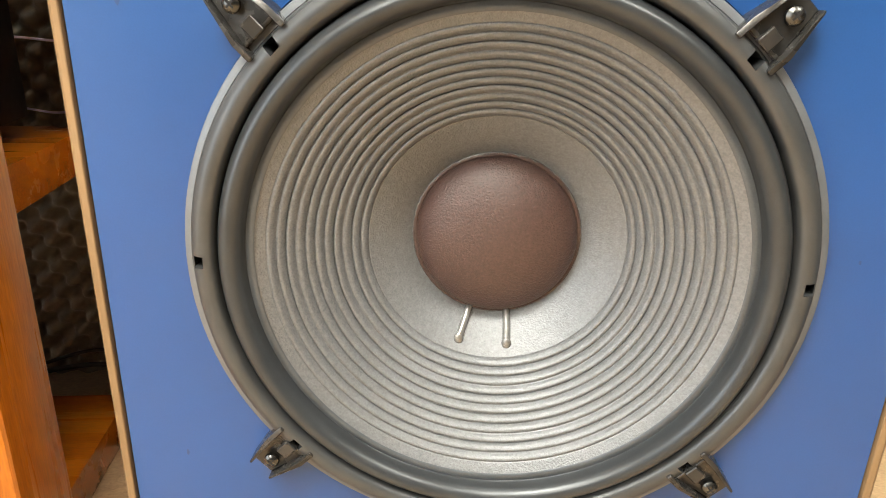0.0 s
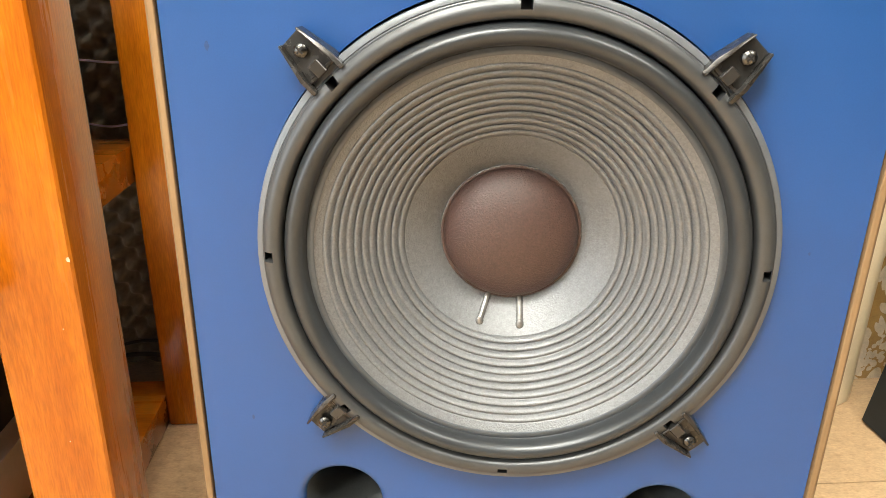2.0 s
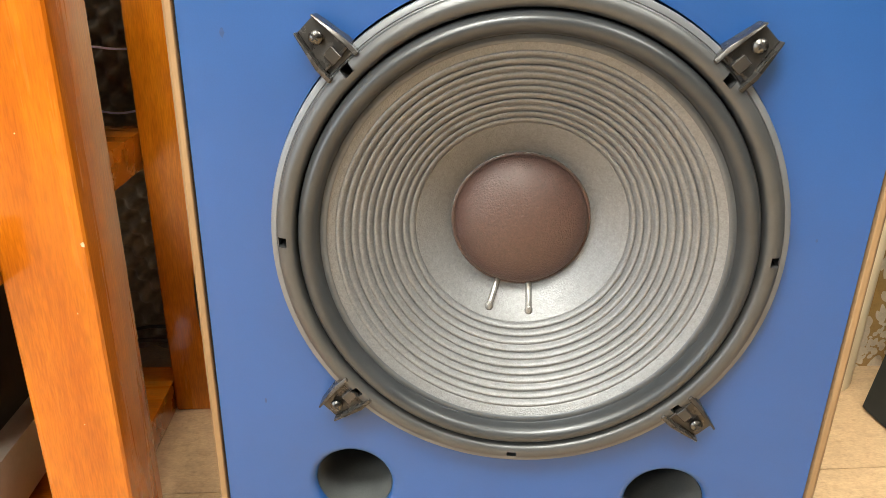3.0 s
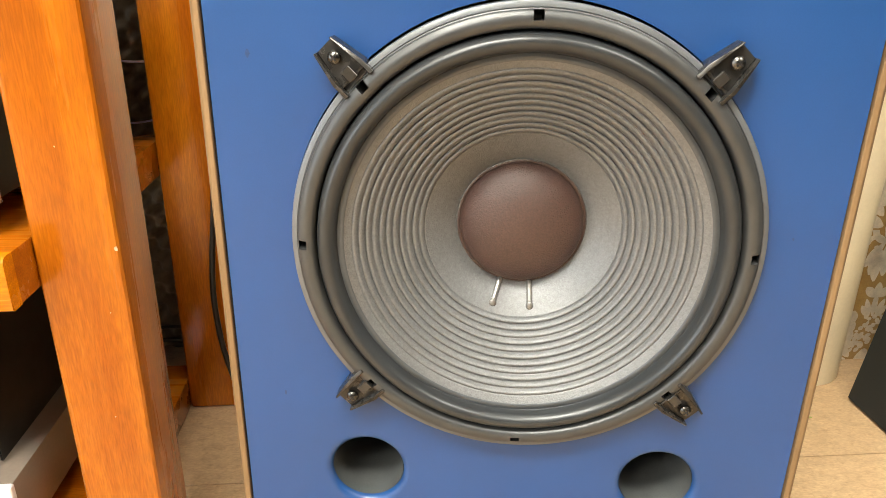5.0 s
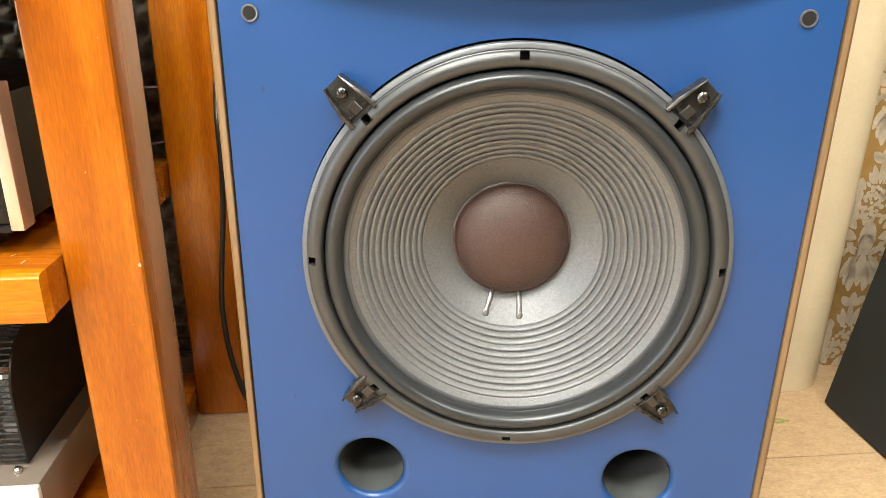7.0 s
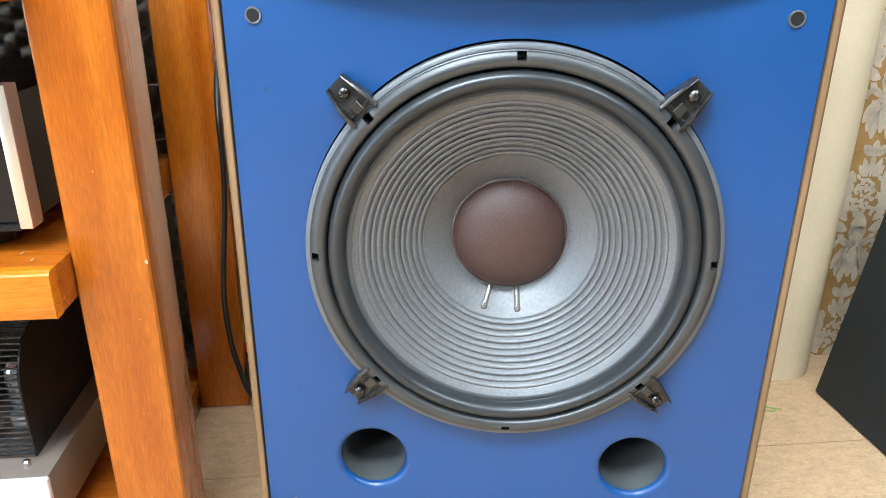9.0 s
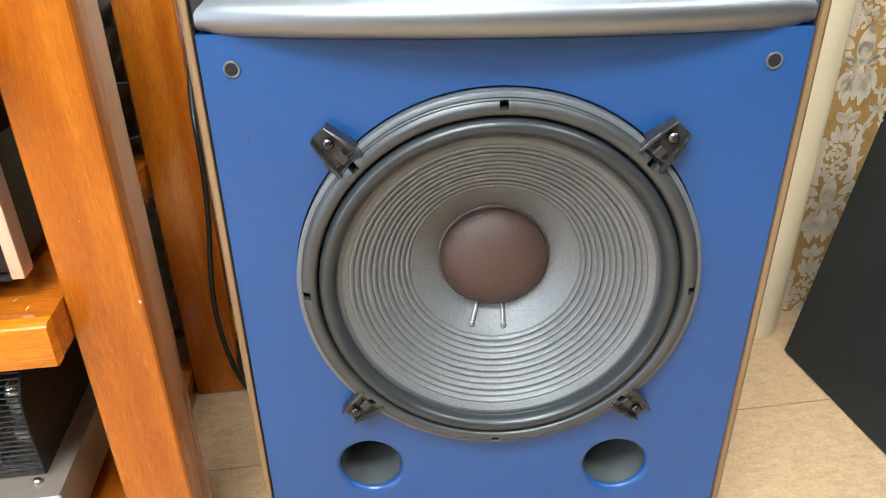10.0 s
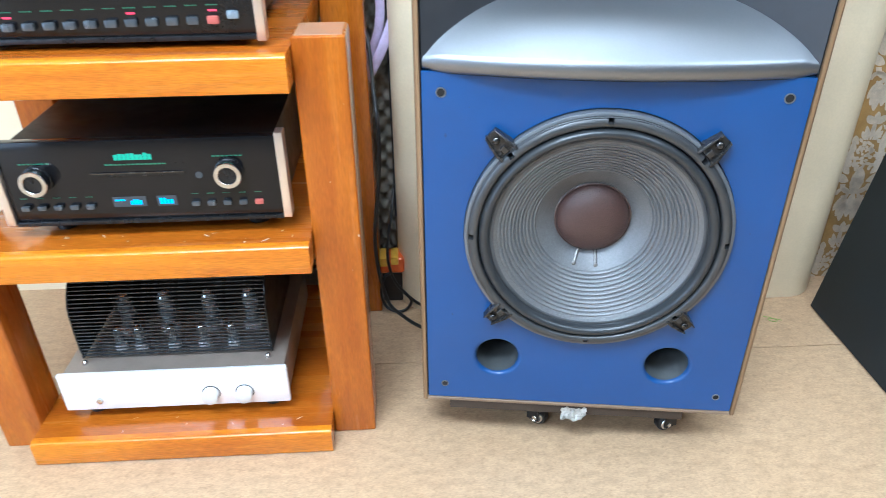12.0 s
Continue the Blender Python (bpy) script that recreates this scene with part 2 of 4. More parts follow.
DAYLIGHT = glow("daylight_pane", (0.86, 0.94, 1.0), 5.0)
THREAD = mat("green_thread", (0.30, 0.42, 0.10), 0.7)
TUBE_GLASS = bpy.data.materials.new("valve_glass")
TUBE_GLASS.use_nodes = True
_b = TUBE_GLASS.node_tree.nodes["Principled BSDF"]
_b.inputs["Base Color"].default_value = (0.86, 0.92, 0.96, 1)
_b.inputs["Roughness"].default_value, _b.inputs["Transmission Weight"].default_value, _b.inputs["IOR"].default_value = 0.04, 0.9, 1.45


# ---- mesh helpers ----
def solid(name, bm, material, parent=None, label="", sharp=32):
    me = bpy.data.meshes.new(name)
    bmesh.ops.recalc_face_normals(bm, faces=bm.faces)
    bm.to_mesh(me)
    bm.free()
    for p in me.polygons:
        p.use_smooth = True
    me.set_sharp_from_angle(angle=radians(sharp))
    me.materials.append(material)
    ob = new(name, me)
    if parent:
        ob.parent = parent
    if label:
        ob["label"] = label
    return ob


def part(name, bm, material, parent, label="", sharp=32):
    return solid(name, bm, material, parent, label, sharp)


def thing(name, m, label, category, group="", kind=""):
    ob = new(name)
    ob.empty_display_size = 0.05
    ob.matrix_world = m
    return tagged(ob, label, category, group, kind)


def box(x0, x1, y0, y1, z0, z1, bevel=0.0, seg=2, bm=None):
    own = bm is None
    b = bmesh.new()
    bmesh.ops.create_cube(b, size=1.0, matrix=Matrix.Translation(((x0 + x1) / 2, (y0 + y1) / 2, (z0 + z1) / 2)) @ Matrix.Diagonal((x1 - x0, y1 - y0, z1 - z0, 1)))
    if bevel:
        bmesh.ops.bevel(b, geom=list(b.edges), offset=bevel, segments=seg, profile=0.6, affect="EDGES")
    if own:
        return b
    me = bpy.data.meshes.new("joined")
    b.to_mesh(me)
    b.free()
    bm.from_mesh(me)
    bpy.data.meshes.remove(me)
    return bm


def revolve(profile, seg=96, m=Matrix.Identity(4), closed=False):
    """Turns (radius, height) pairs about the local z axis, then places them by m."""
    b = bmesh.new()
    rings = []
    for r, h in profile:
        if r < 1e-6:
            rings.append([b.verts.new(m @ Vector((0, 0, h)))])
        else:
            rings.append([b.verts.new(m @ Vector((r * math.cos(2 * math.pi * k / seg), r * math.sin(2 * math.pi * k / seg), h))) for k in range(seg)])
    pairs = list(zip(rings, rings[1:])) + ([(rings[-1], rings[0])] if closed else [])
    for a, c in pairs:
        for k in range(seg):
            j = (k + 1) % seg
            q = [a[k % len(a)], a[j % len(a)], c[j % len(c)], c[k % len(c)]]
            q = [v for i, v in enumerate(q) if v not in q[:i]]
            if len(q) > 2:
                b.faces.new(q)
    return b


FACING = pose(0, 0, 0, 90)  # the local z axis of a turned part looks to -y, out of the front


def front(x, y, z):
    return Matrix.Translation((x, y, z)) @ FACING


def sweep(points, r, n=10, sub=8, flat=1.0):
    """A cable through the points."""
    pts = [Vector(p) for p in points]
    pts = [pts[0] * 2 - pts[1], *pts, pts[-1] * 2 - pts[-2]]
    line = []
    for i in range(1, len(pts) - 2):
        for s in range(sub):
            t = s / sub
            p0, p1, p2, p3 = pts[i - 1:i + 3]
            line.append(0.5 * (2 * p1 + (p2 - p0) * t + (2 * p0 - 5 * p1 + 4 * p2 - p3) * t * t + (3 * p1 - p0 - 3 * p2 + p3) * t ** 3))
    line.append(pts[-2])
    b = bmesh.new()
    rings = []
    side = Vector((1, 0, 0.01))
    for i, p in enumerate(line):
        d = (line[min(i + 1, len(line) - 1)] - line[max(i - 1, 0)]).normalized()
        side = (side - d * side.dot(d)).normalized()
        up = d.cross(side)
        rings.append([b.verts.new(p + side * (r * math.cos(2 * math.pi * k / n)) + up * (r * flat * math.sin(2 * math.pi * k / n))) for k in range(n)])
    for a, c in zip(rings, rings[1:]):
        for k in range(n):
            b.faces.new((a[k], a[(k + 1) % n], c[(k + 1) % n], c[k]))
    b.faces.new(rings[0])
    b.faces.new(rings[-1])
    return b


def grid_sheet(f, nu, nv, thick=0.0):
    """A sheet of points f(u, v), u and v from 0 to 1."""
    b = bmesh.new()
    rows = [[b.verts.new(f(i / nu, j / nv)) for j in range(nv + 1)] for i in range(nu + 1)]
    for i in range(nu):
        for j in range(nv):
            b.faces.new((rows[i][j], rows[i + 1][j], rows[i + 1][j + 1], rows[i][j + 1]))
    return b


# ---- the room ----
floor = tagged(solid("floor", box(-3.2, 7, -5.2, 0.9, -0.12, -0.004), SUBFLOOR), "subfloor under beige speckled floor sheets", "floor", kind="structure")
floor.matrix_world = ROOM
part("sheet", box(-3.2, 7, -5.2, 0.2018, -0.004, 0.0, 0.0008, 1), FLOOR, floor, "beige speckled floor sheet")
part("sheet", box(-3.2, 7, 0.2042, 0.9, -0.004, -0.0003, 0.0008, 1), FLOOR, floor, "beige speckled floor sheet")


def setting(name, bm, material, label, category):
    ob = tagged(solid(name, bm, material), label, category, kind="structure")
    ob.matrix_world = ROOM
    return ob


west = bmesh.new()
for q in ((-5.2, -3.7, 0, 2.7), (-0.9, 0.9, 0, 2.7), (-3.7, -0.9, 2.15, 2.7)):
    box(-3.4, -3.2, q[0], q[1], q[2], q[3], bm=west)
setting("wall_west", west, GREY_WALL, "plain grey painted wall with a wide window", "wall")
setting("wall_east", box(7, 7.2, -5.2, 0.9, 0, 2.7), GREY_WALL, "plain grey painted side wall", "wall")
setting("wall_south", box(-3.4, 7.2, -5.4, -5.2, 0, 2.7), GREY_WALL, "plain grey painted wall", "wall")
win = thing("window_1", ROOM @ pose(-3.25, -2.3, 0, 0, 0, 90), "wide glazed doors with daylight behind white frames", "window", kind="structure")
for q in ((-1.40, -1.35, 0, 2.15), (1.35, 1.40, 0, 2.15), (-0.025, 0.025, 0.05, 2.10), (-1.35, 1.35, 0, 0.05), (-1.35, 1.35, 2.10, 2.15)):
    part("window_frame", box(q[0], q[1], -0.04, 0.04, q[2], q[3], 0.004, 1), WHITE, win)
for x0, x1 in ((-1.35, -0.025), (0.025, 1.35)):
    part("pane", box(x0, x1, -0.01, 0.0, 0.05, 2.10), DAYLIGHT, win, "bright frosted pane")
setting("ceiling", box(-3.4, 7.2, -5.4, 0.9, 2.7, 2.85), CEILING, "plain white ceiling", "ceiling")
wall_back = setting("wall_north", box(-3.2, -0.30, 0.56, 0.9, 0, 2.7), CREAM, "cream painted wall behind the rack", "wall")
paper_wall = setting("wall_north_papered", box(0.90, 7, 0.485, 0.9, 0, 2.7), PAPER, "gold wallpaper with silver damask motifs", "wall")


def pier_outline():
    b = bmesh.new()
    x0, x1, y0, r = 0.050, 1.112, 0.396, 0.085
    pts = [(x0, 0.88)]
    pts += [(x0 + r - r * math.cos(a), y0 + r - r * math.sin(a)) for a in [i * math.pi / 28 for i in range(15)]]
    pts += [(x1 - r + r * math.sin(a), y0 + r - r * math.cos(a)) for a in [i * math.pi / 28 for i in range(15)]]
    pts += [(x1, 0.88)]
    low, high = [b.verts.new((x, y, 0)) for x, y in pts], [b.verts.new((x, y, 2.7)) for x, y in pts]
    for i in range(len(pts)):
        j = (i + 1) % len(pts)
        b.faces.new((low[i], low[j], high[j], high[i]))
    b.faces.new(low)
    b.faces.new(high)
    return b


setting("wall_pier", pier_outline(), CREAM, "cream painted wall pier with rounded corners", "wall")


# ---- ceiling lights ----
def ceiling_light(x, y, diffuser):
    ob = thing("ceiling_light", ROOM @ pose(x, y, 2.7), "flat white ceiling light panel", "ceiling light", "ceiling lights")
    fr = box(-0.62, 0.62, -0.32, -0.30, -0.03, 0)
    for q in ((-0.62, 0.62, 0.30, 0.32), (-0.62, -0.60, -0.30, 0.30), (0.60, 0.62, -0.30, 0.30)):
        box(*q, -0.03, 0, bm=fr)
    part("frame", fr, WHITE, ob)
    part("diffuser", box(-0.60, 0.60, -0.30, 0.30, -0.02, -0.01), diffuser, ob, "glowing white diffuser")


for lx, ly, lamp in ((0.58, 0.04, PANEL_WALL), (-0.40, -1.32, PANEL_BRIGHT), (-1.35, -2.75, PANEL_FAR), (1.65, -1.32, PANEL_SIDE), (-1.95, -1.32, PANEL_DIM)):
    ceiling_light(lx, ly, lamp)

# ---- the loudspeaker ----
WX, WZ = 0.0, 0.4665  # the middle of the woofer
speaker = thing("loudspeaker", pose(-0.0065, 0, 0.1), "tall walnut studio loudspeaker with blue front panel", "loudspeaker")
LIFT = Matrix.Translation((0, 0, -0.1))


def sp(name, bm, material, parent=None, label="", sharp=32):
    bm.transform(LIFT)
    return part(name, bm, material, parent or speaker, label, sharp)


# carcass: the front edges of the veneered panels are chamfered
def side_panel(sx):
    b = bmesh.new()
    outline = [(0.2780, 0.0), (0.2830, 0.0), (0.2868, 0.0045), (0.2868, 0.40), (0.2780, 0.40)]
    rows = []
    for z, back in ((0.1, 0.0), (1.16, 0.0)):
        rows.append([b.verts.new((sx * x, y, z)) for x, y in outline])
    for k in range(len(outline)):
        j = (k + 1) % len(outline)
        b.faces.new((rows[0][k], rows[0][j], rows[1][j], rows[1][k]))
    b.faces.new(rows[0])
    b.faces.new(rows[1])
    bmesh.ops.bevel(b, geom=list(b.edges), offset=0.0006, segments=1, affect="EDGES")
    return b


for sx in (-1, 1):
    sp("side_panel", side_panel(sx), WALNUT, label="walnut side panel with a chamfered edge", sharp=20)
sp("bottom_panel", box(-0.2764, 0.2764, 0.0005, 0.40, 0.1005, 0.1075, 0.001, 1), WALNUT_X)
sp("top_panel", box(-0.2764, 0.2764, 0.0005, 0.40, 1.142, 1.1595, 0.002), WALNUT_X)
sp("back_panel", box(-0.2762, 0.2762, 0.385, 0.3995, 0.108, 1.141), WALNUT)


def baffle():
    """The blue front panel, with round openings for the woofer and the two ports."""
    b = bmesh.new()
    holes = [(WX, WZ + 0.0010, 0.2123, 128), (-0.1505, 0.2085, 0.0450, 56), (0.1495, 0.2065, 0.0450, 56)]
    x0, x1, z0, z1 = -0.2756, 0.2758, 0.1090, 0.7285

    def loop(pts):
        vs = [b.verts.new((x, 0.002, z)) for x, z in pts]
        return vs, [b.edges.new((vs[i], vs[(i + 1) % len(vs)])) for i in range(len(vs))]
    outer, edges = loop([(x0, z0), (x1, z0), (x1, z1), (x0, z1)])
    rims = []
    for cx, cz, r, n in holes:
        vs, es = loop([(cx + r * math.cos(2 * math.pi * k / n), cz + r * math.sin(2 * math.pi * k / n)) for k in range(n)])
        rims.append((vs, cx, cz, r))
        edges += es
    bmesh.ops.triangle_fill(b, use_beauty=True, use_dissolve=False, edges=edges)
    # the openings go back through the panel; the ports have a rounded mouth
    for i, (vs, cx, cz, r) in enumerate(rims):
        steps = [(0.0, 0.03)] if i == 0 else [(0.0075 * math.sin(a), 0.0075 * (1 - math.cos(a))) for a in [k * math.pi / 10 for k in range(1, 6)]]
        prev = vs
        for inward, back in steps:
            cur = [b.verts.new((cx + (v.co.x - cx) * (r - inward) / r, 0.002 + back, cz + (v.co.z - cz) * (r - inward) / r)) for v in vs]
            for k in range(len(vs)):
                j = (k + 1) % len(vs)
                b.faces.new((prev[k], prev[j], cur[j], cur[k]))
            prev = cur
    # edges of the panel
    back = [b.verts.new((v.co.x, 0.028, v.co.z)) for v in outer]
    for k in range(4):
        b.faces.new((outer[k], outer[(k + 1) % 4], back[(k + 1) % 4], back[k]))
    return b


sp("baffle", baffle(), BLUE, label="satin blue front panel", sharp=50)
def scuff(x, z, w, h, seed):
    """A faint rubbed mark with an uneven outline."""
    rnd = random.Random(seed)
    b = bmesh.new()
    b.faces.new([b.verts.new((x + w * rnd.uniform(0.6, 1) * math.cos(a), 0.0017, z + h * rnd.uniform(0.6, 1) * math.sin(a))) for a in [q * math.pi / 6 for q in range(12)]])
    return b


for qx, qz, qw, qh in ((-0.2405, 0.631, 0.0022, 0.0042), (-0.231, 0.300, 0.0016, 0.0032), (-0.205, 0.676, 0.0010, 0.0010), (0.236, 0.480, 0.0012, 0.0018)):
    sp("scuff", scuff(qx, qz, qw, qh, int(1000 * qz)), SCUFF, label="faint dark scuff on the lacquer")
for gx0, gx1 in ((-0.2779, -0.2757), (0.2759, 0.2779)):
    sp("shadow_gap", box(gx0, gx1, 0.006, 0.03, 0.1080, 1.14), GAP)
for px, pz in ((-0.1505, 0.2085), (0.1495, 0.2065)):
    sp("port", revolve([(0.0371, 0.009), (0.0360, 0.03), (0.0360, 0.17), (0.0, 0.171)], 56, Matrix.Translation((px, 0, pz)) @ pose(0, 0, 0, -90)), PORT, label="round bass port with a dark tube")

# woofer: cast frame with slots
FRAME_PROFILE = [(0.2052, -0.012), (0.2052, 0.0100), (0.2048, 0.0112), (0.2040, 0.0116), (0.2036, 0.0120), (0.2030, 0.0148),
                 (0.2005, 0.0166), (0.1980, 0.0175), (0.1955, 0.0177), (0.1918, 0.0168), (0.1900, 0.0148), (0.1888, 0.0100), (0.1884, -0.004)]


def woofer_frame():
    b = revolve(FRAME_PROFILE, 288, front(WX, 0, WZ))
    b.faces.ensure_lookup_table()
    picked = []
    for f in b.faces:
        c = f.calc_center_median() - Vector((WX, 0, WZ))
        r, a = math.hypot(c.x, c.z), math.degrees(math.atan2(c.z, c.x)) % 45
        a = min(a, 45 - a)
        if a < 1.3 and 0.1945 < r < 0.2037:
            picked.append(f)
    made = bmesh.ops.extrude_face_region(b, geom=picked)
    vs = [g for g in made["geom"] if isinstance(g, bmesh.types.BMVert)]
    bmesh.ops.translate(b, verts=vs, vec=(0, 0.026, 0))
    bmesh.ops.delete(b, geom=picked, context="FACES")
    return b


woofer = sp("woofer", woofer_frame(), FRAME_GREY, label="grey cast woofer frame with corrugated paper cone", sharp=38)


def ws(name, bm, material, label="", sharp=60):
    bm.transform(LIFT)
    return part(name, bm, material, woofer, label, sharp)


ws("rim", revolve([(0.2110, -0.012), (0.2110, 0.0062), (0.2104, 0.0082), (0.2082, 0.0094), (0.2056, 0.0098), (0.2053, 0.0088)], 200, front(WX, 0, WZ)), RIM, "pale grey outer rim of the frame", 38)
roll = [(0.1883, -0.002), (0.1876, 0.006)]
roll += [(0.1791 + 0.0085 * math.cos(a), 0.0070 + 0.0125 * math.sin(a)) for a in [i * math.pi / 16 for i in range(1, 15)]]
roll += [(0.1706, 0.0078), (0.1702, 0.0068), (0.1696, 0.0060)]
ws("surround", revolve(roll, 160, front(WX, 0, WZ)), RUBBER, "black rubber half-roll surround")
ws("surround_flange", revolve([(0.1702, 0.0048), (0.1699, 0.0064), (0.1676, 0.0071), (0.1652, 0.0072), (0.1640, 0.0062)], 160, front(WX, 0, WZ)), SURROUND_FLAT)


def cone_depth(r):
    """How far the cone lies behind the front panel at a radius."""
    t = (0.160 - r) / 0.100
    return -0.0025 + 0.066 * t + 0.006 * t * t


def cone_profile():
    pts = []
    n = 242
    for i in range(n + 1):
        r = 0.1650 - (0.1650 - 0.0600) * i / n
        h = -cone_depth(r)
        if 0.0940 < r < 0.1580:
            ph = (0.1580 - r) / (0.1580 - 0.0940) * 11
            h += 0.0034 * (abs(math.sin(math.pi * ph)) ** 0.55) - 0.0017
        pts.append((r, h))
    return pts


ws("cone", revolve(cone_profile(), 160, front(WX, 0, WZ)), CONE, "grey ribbed paper cone", 80)
D0 = cone_depth(0.0630)
dome = [(0.0638, -D0 - 0.001), (0.0634, -D0 + 0.0022), (0.0621, -D0 + 0.0030), (0.0609, -D0 + 0.0024)]
dome += [(0.0609 * math.cos(a), -D0 + 0.002 + 0.0265 * math.sin(a)) for a in [i * math.pi / 40 for i in range(1, 20)]] + [(0, -D0 + 0.0285)]
ws("dust_cap", revolve(dome, 96, front(WX, 0, WZ)), DOME, "domed brown dust cap with grainy coating", 70)


def lead(a0, a1, r0, r1):
    pts = []
    for i in range(6):
        t = i / 5
        a, r = radians(a0 + (a1 - a0) * t), r0 + (r1 - r0) * t
        pts.append((WX + r * math.cos(a), cone_depth(r) - 0.0012, WZ + r * math.sin(a)))
    b = sweep(pts, 0.0031, 10, 6, 0.8)
    end = Vector(pts[-1])
    bmesh.ops.create_uvsphere(b, u_segments=12, v_segments=8, radius=0.0043, matrix=Matrix.Translation(end) @ Matrix.Diagonal((0.9, 0.6, 1.15, 1)))
    return b


ws("lead", lead(-107, -107.5, 0.062, 0.0850), GLUE, "lead wire sealed with shiny glue")
ws("lead", lead(-80, -82.0, 0.062, 0.0845), GLUE, "lead wire sealed with shiny glue")
bead = revolve([(0.0629 + 0.0013 * math.cos(a), -D0 + 0.0008 + 0.0013 * math.sin(a)) for a in [i * math.pi / 4 for i in range(8)]], 180, front(WX, 0, WZ), True)
beads = random.Random(2)
lumps = [beads.uniform(-0.0007, 0.0006) for _ in range(180)]
for k, v in enumerate(bead.verts):
    v.co.y -= lumps[k % 180]
ws("glue_bead", bead, GLUE, "uneven bead of clear glue")


# clamps that hold the woofer
def clamp(x, z):
    turn = math.degrees(math.atan2(z - WZ, x - WX)) - 90
    m = Matrix.Translation((x, 0.002, z)) @ pose(0, 0, 0, 0, -turn, 0) @ FACING  # local y away from the woofer, z out of the panel
    b = bmesh.new()

    def block(outline, h0, h1):
        lo, hi = [b.verts.new((px, py, h0)) for px, py in outline], [b.verts.new((px, py, h1)) for px, py in outline]
        n = len(outline)
        fs = [b.faces.new(lo), b.faces.new(hi)] + [b.faces.new((lo[i], lo[(i + 1) % n], hi[(i + 1) % n], hi[i])) for i in range(n)]
        return fs
    # tapered tray, two walls along it, a stop block and the lips that grip the frame
    block([(-0.0085, 0.0128), (0.0085, 0.0128), (0.0135, -0.0200), (-0.0135, -0.0200)], 0.0, 0.0140)
    for s in (-1, 1):
        block([(s * 0.0085, 0.0135), (s * 0.0103, 0.0135), (s * 0.0165, -0.0165), (s * 0.0165, -0.0300), (s * 0.0125, -0.0300), (s * 0.0125, -0.0165)], 0.0, 0.0215)
    block([(-0.0048, -0.0120), (0.0048, -0.0120), (0.0048, -0.0235), (-0.0048, -0.0235)], 0.0140, 0.0205)
    block([(-0.0125, -0.0195), (0.0125, -0.0195), (0.0125, -0.0225), (-0.0125, -0.0225)], 0.0, 0.0165)
    for v in b.verts:  # the tray and its walls slope down to the outer end
        if v.co.z > 0.010 and v.co.y > 0.0:
            v.co.z -= 0.30 * v.co.y
    bmesh.ops.recalc_face_normals(b, faces=b.faces)
    bmesh.ops.bevel(b, geom=list(b.edges), offset=0.0007, segments=1, affect="EDGES")
    b.transform(m)
    ob = sp("clamp", b, CLAMP, label="dark moulded clamp screwed to the panel")
    head = revolve([(0.0054, 0.0140), (0.0058, 0.0155), (0.0054, 0.0172), (0.0038, 0.0187), (0.0018, 0.0194), (0, 0.0195)], 24, m)
    head.transform(LIFT)
    s = part("screw", head, SCREW, ob, "dark cross-head screw")
    cross = box(-0.0030, 0.0030, -0.0006, 0.0006, 0.0175, 0.0197)
    box(-0.0006, 0.0006, -0.0030, 0.0030, 0.0175, 0.01972, bm=cross)
    cross.transform(LIFT @ m)
    part("recess", cross, GAP, ob)


for cx, cz in ((-0.1640, 0.6305), (0.1590, 0.6320), (-0.1600, 0.3090), (0.1610, 0.3080)):
    clamp(cx, cz)


def hole_down(bm):
    bm.transform(LIFT)
    return bm


def socket(x, z, r):
    ring = sp("grille_socket", revolve([(r, -0.001), (r, 0.0012), (r * 0.94, 0.0021), (r * 0.80, 0.0019), (r * 0.73, 0.0006), (r * 0.72, -0.006)], 32, front(x, 0.002, z)), SOCKET, label="round dark metal grille socket")
    part("hole", hole_down(revolve([(r * 0.75, 0.0003), (r * 0.40, 0.0004), (0, 0.0004)], 24, front(x, 0.0012, z))), GAP, ring)


for sx, sz, r in ((-0.2470, 0.698, 0.0078), (0.2450, 0.699, 0.0078), (-0.2450, 0.1415, 0.0066), (0.2455, 0.1415, 0.0066)):
    socket(sx, sz, r)


# horn: one plastic, coloured shaded in the hollow and lit on the lower lip
def hollow(x):
    return 0.105 * (1 - (x / 0.2765) ** 2)


def lip_y(x):
    return 0.002 - 0.033 * (1 - (x / 0.2765) ** 2)


sp("waveguide", grid_sheet(lambda u, v: (-0.2744 + 0.5488 * u, hollow(-0.2744 + 0.5488 * u), 0.735 + 0.40 * v), 60, 8), HORN_SHADED, label="dark grey hollow waveguide", sharp=80)


NOSE_Y, NOSE_Z = 0.014, 0.0165  # half depth and half height of the rounded nose


def lip(u, v):
    x = -0.2738 + 0.5476 * u
    e = max(0.70, 1 - abs(x / 0.2738) ** 40)
    if v <= 0.42:  # rounded nose
        a = math.pi * (v / 0.42) * 0.778 - math.pi / 2
        return (x, lip_y(x) + NOSE_Y * e * (1 - math.cos(a)), 0.7255 + NOSE_Z + NOSE_Z * e * math.sin(a))
    t = (v - 0.42) / 0.58
    a = math.pi * 0.278
    y0, z0 = lip_y(x) + NOSE_Y * e * (1 - math.cos(a)), 0.7255 + NOSE_Z + NOSE_Z * e * math.sin(a)
    d = (hollow(x) + 0.008 - y0) * t
    return (x, y0 + d, z0 + 0.98 * d - 2.6 * d * d)


petal = sp("horn_lip", grid_sheet(lip, 72, 44), HORN_LIT, label="curved horn lip, reflected ceiling light put into its pale grey", sharp=80)
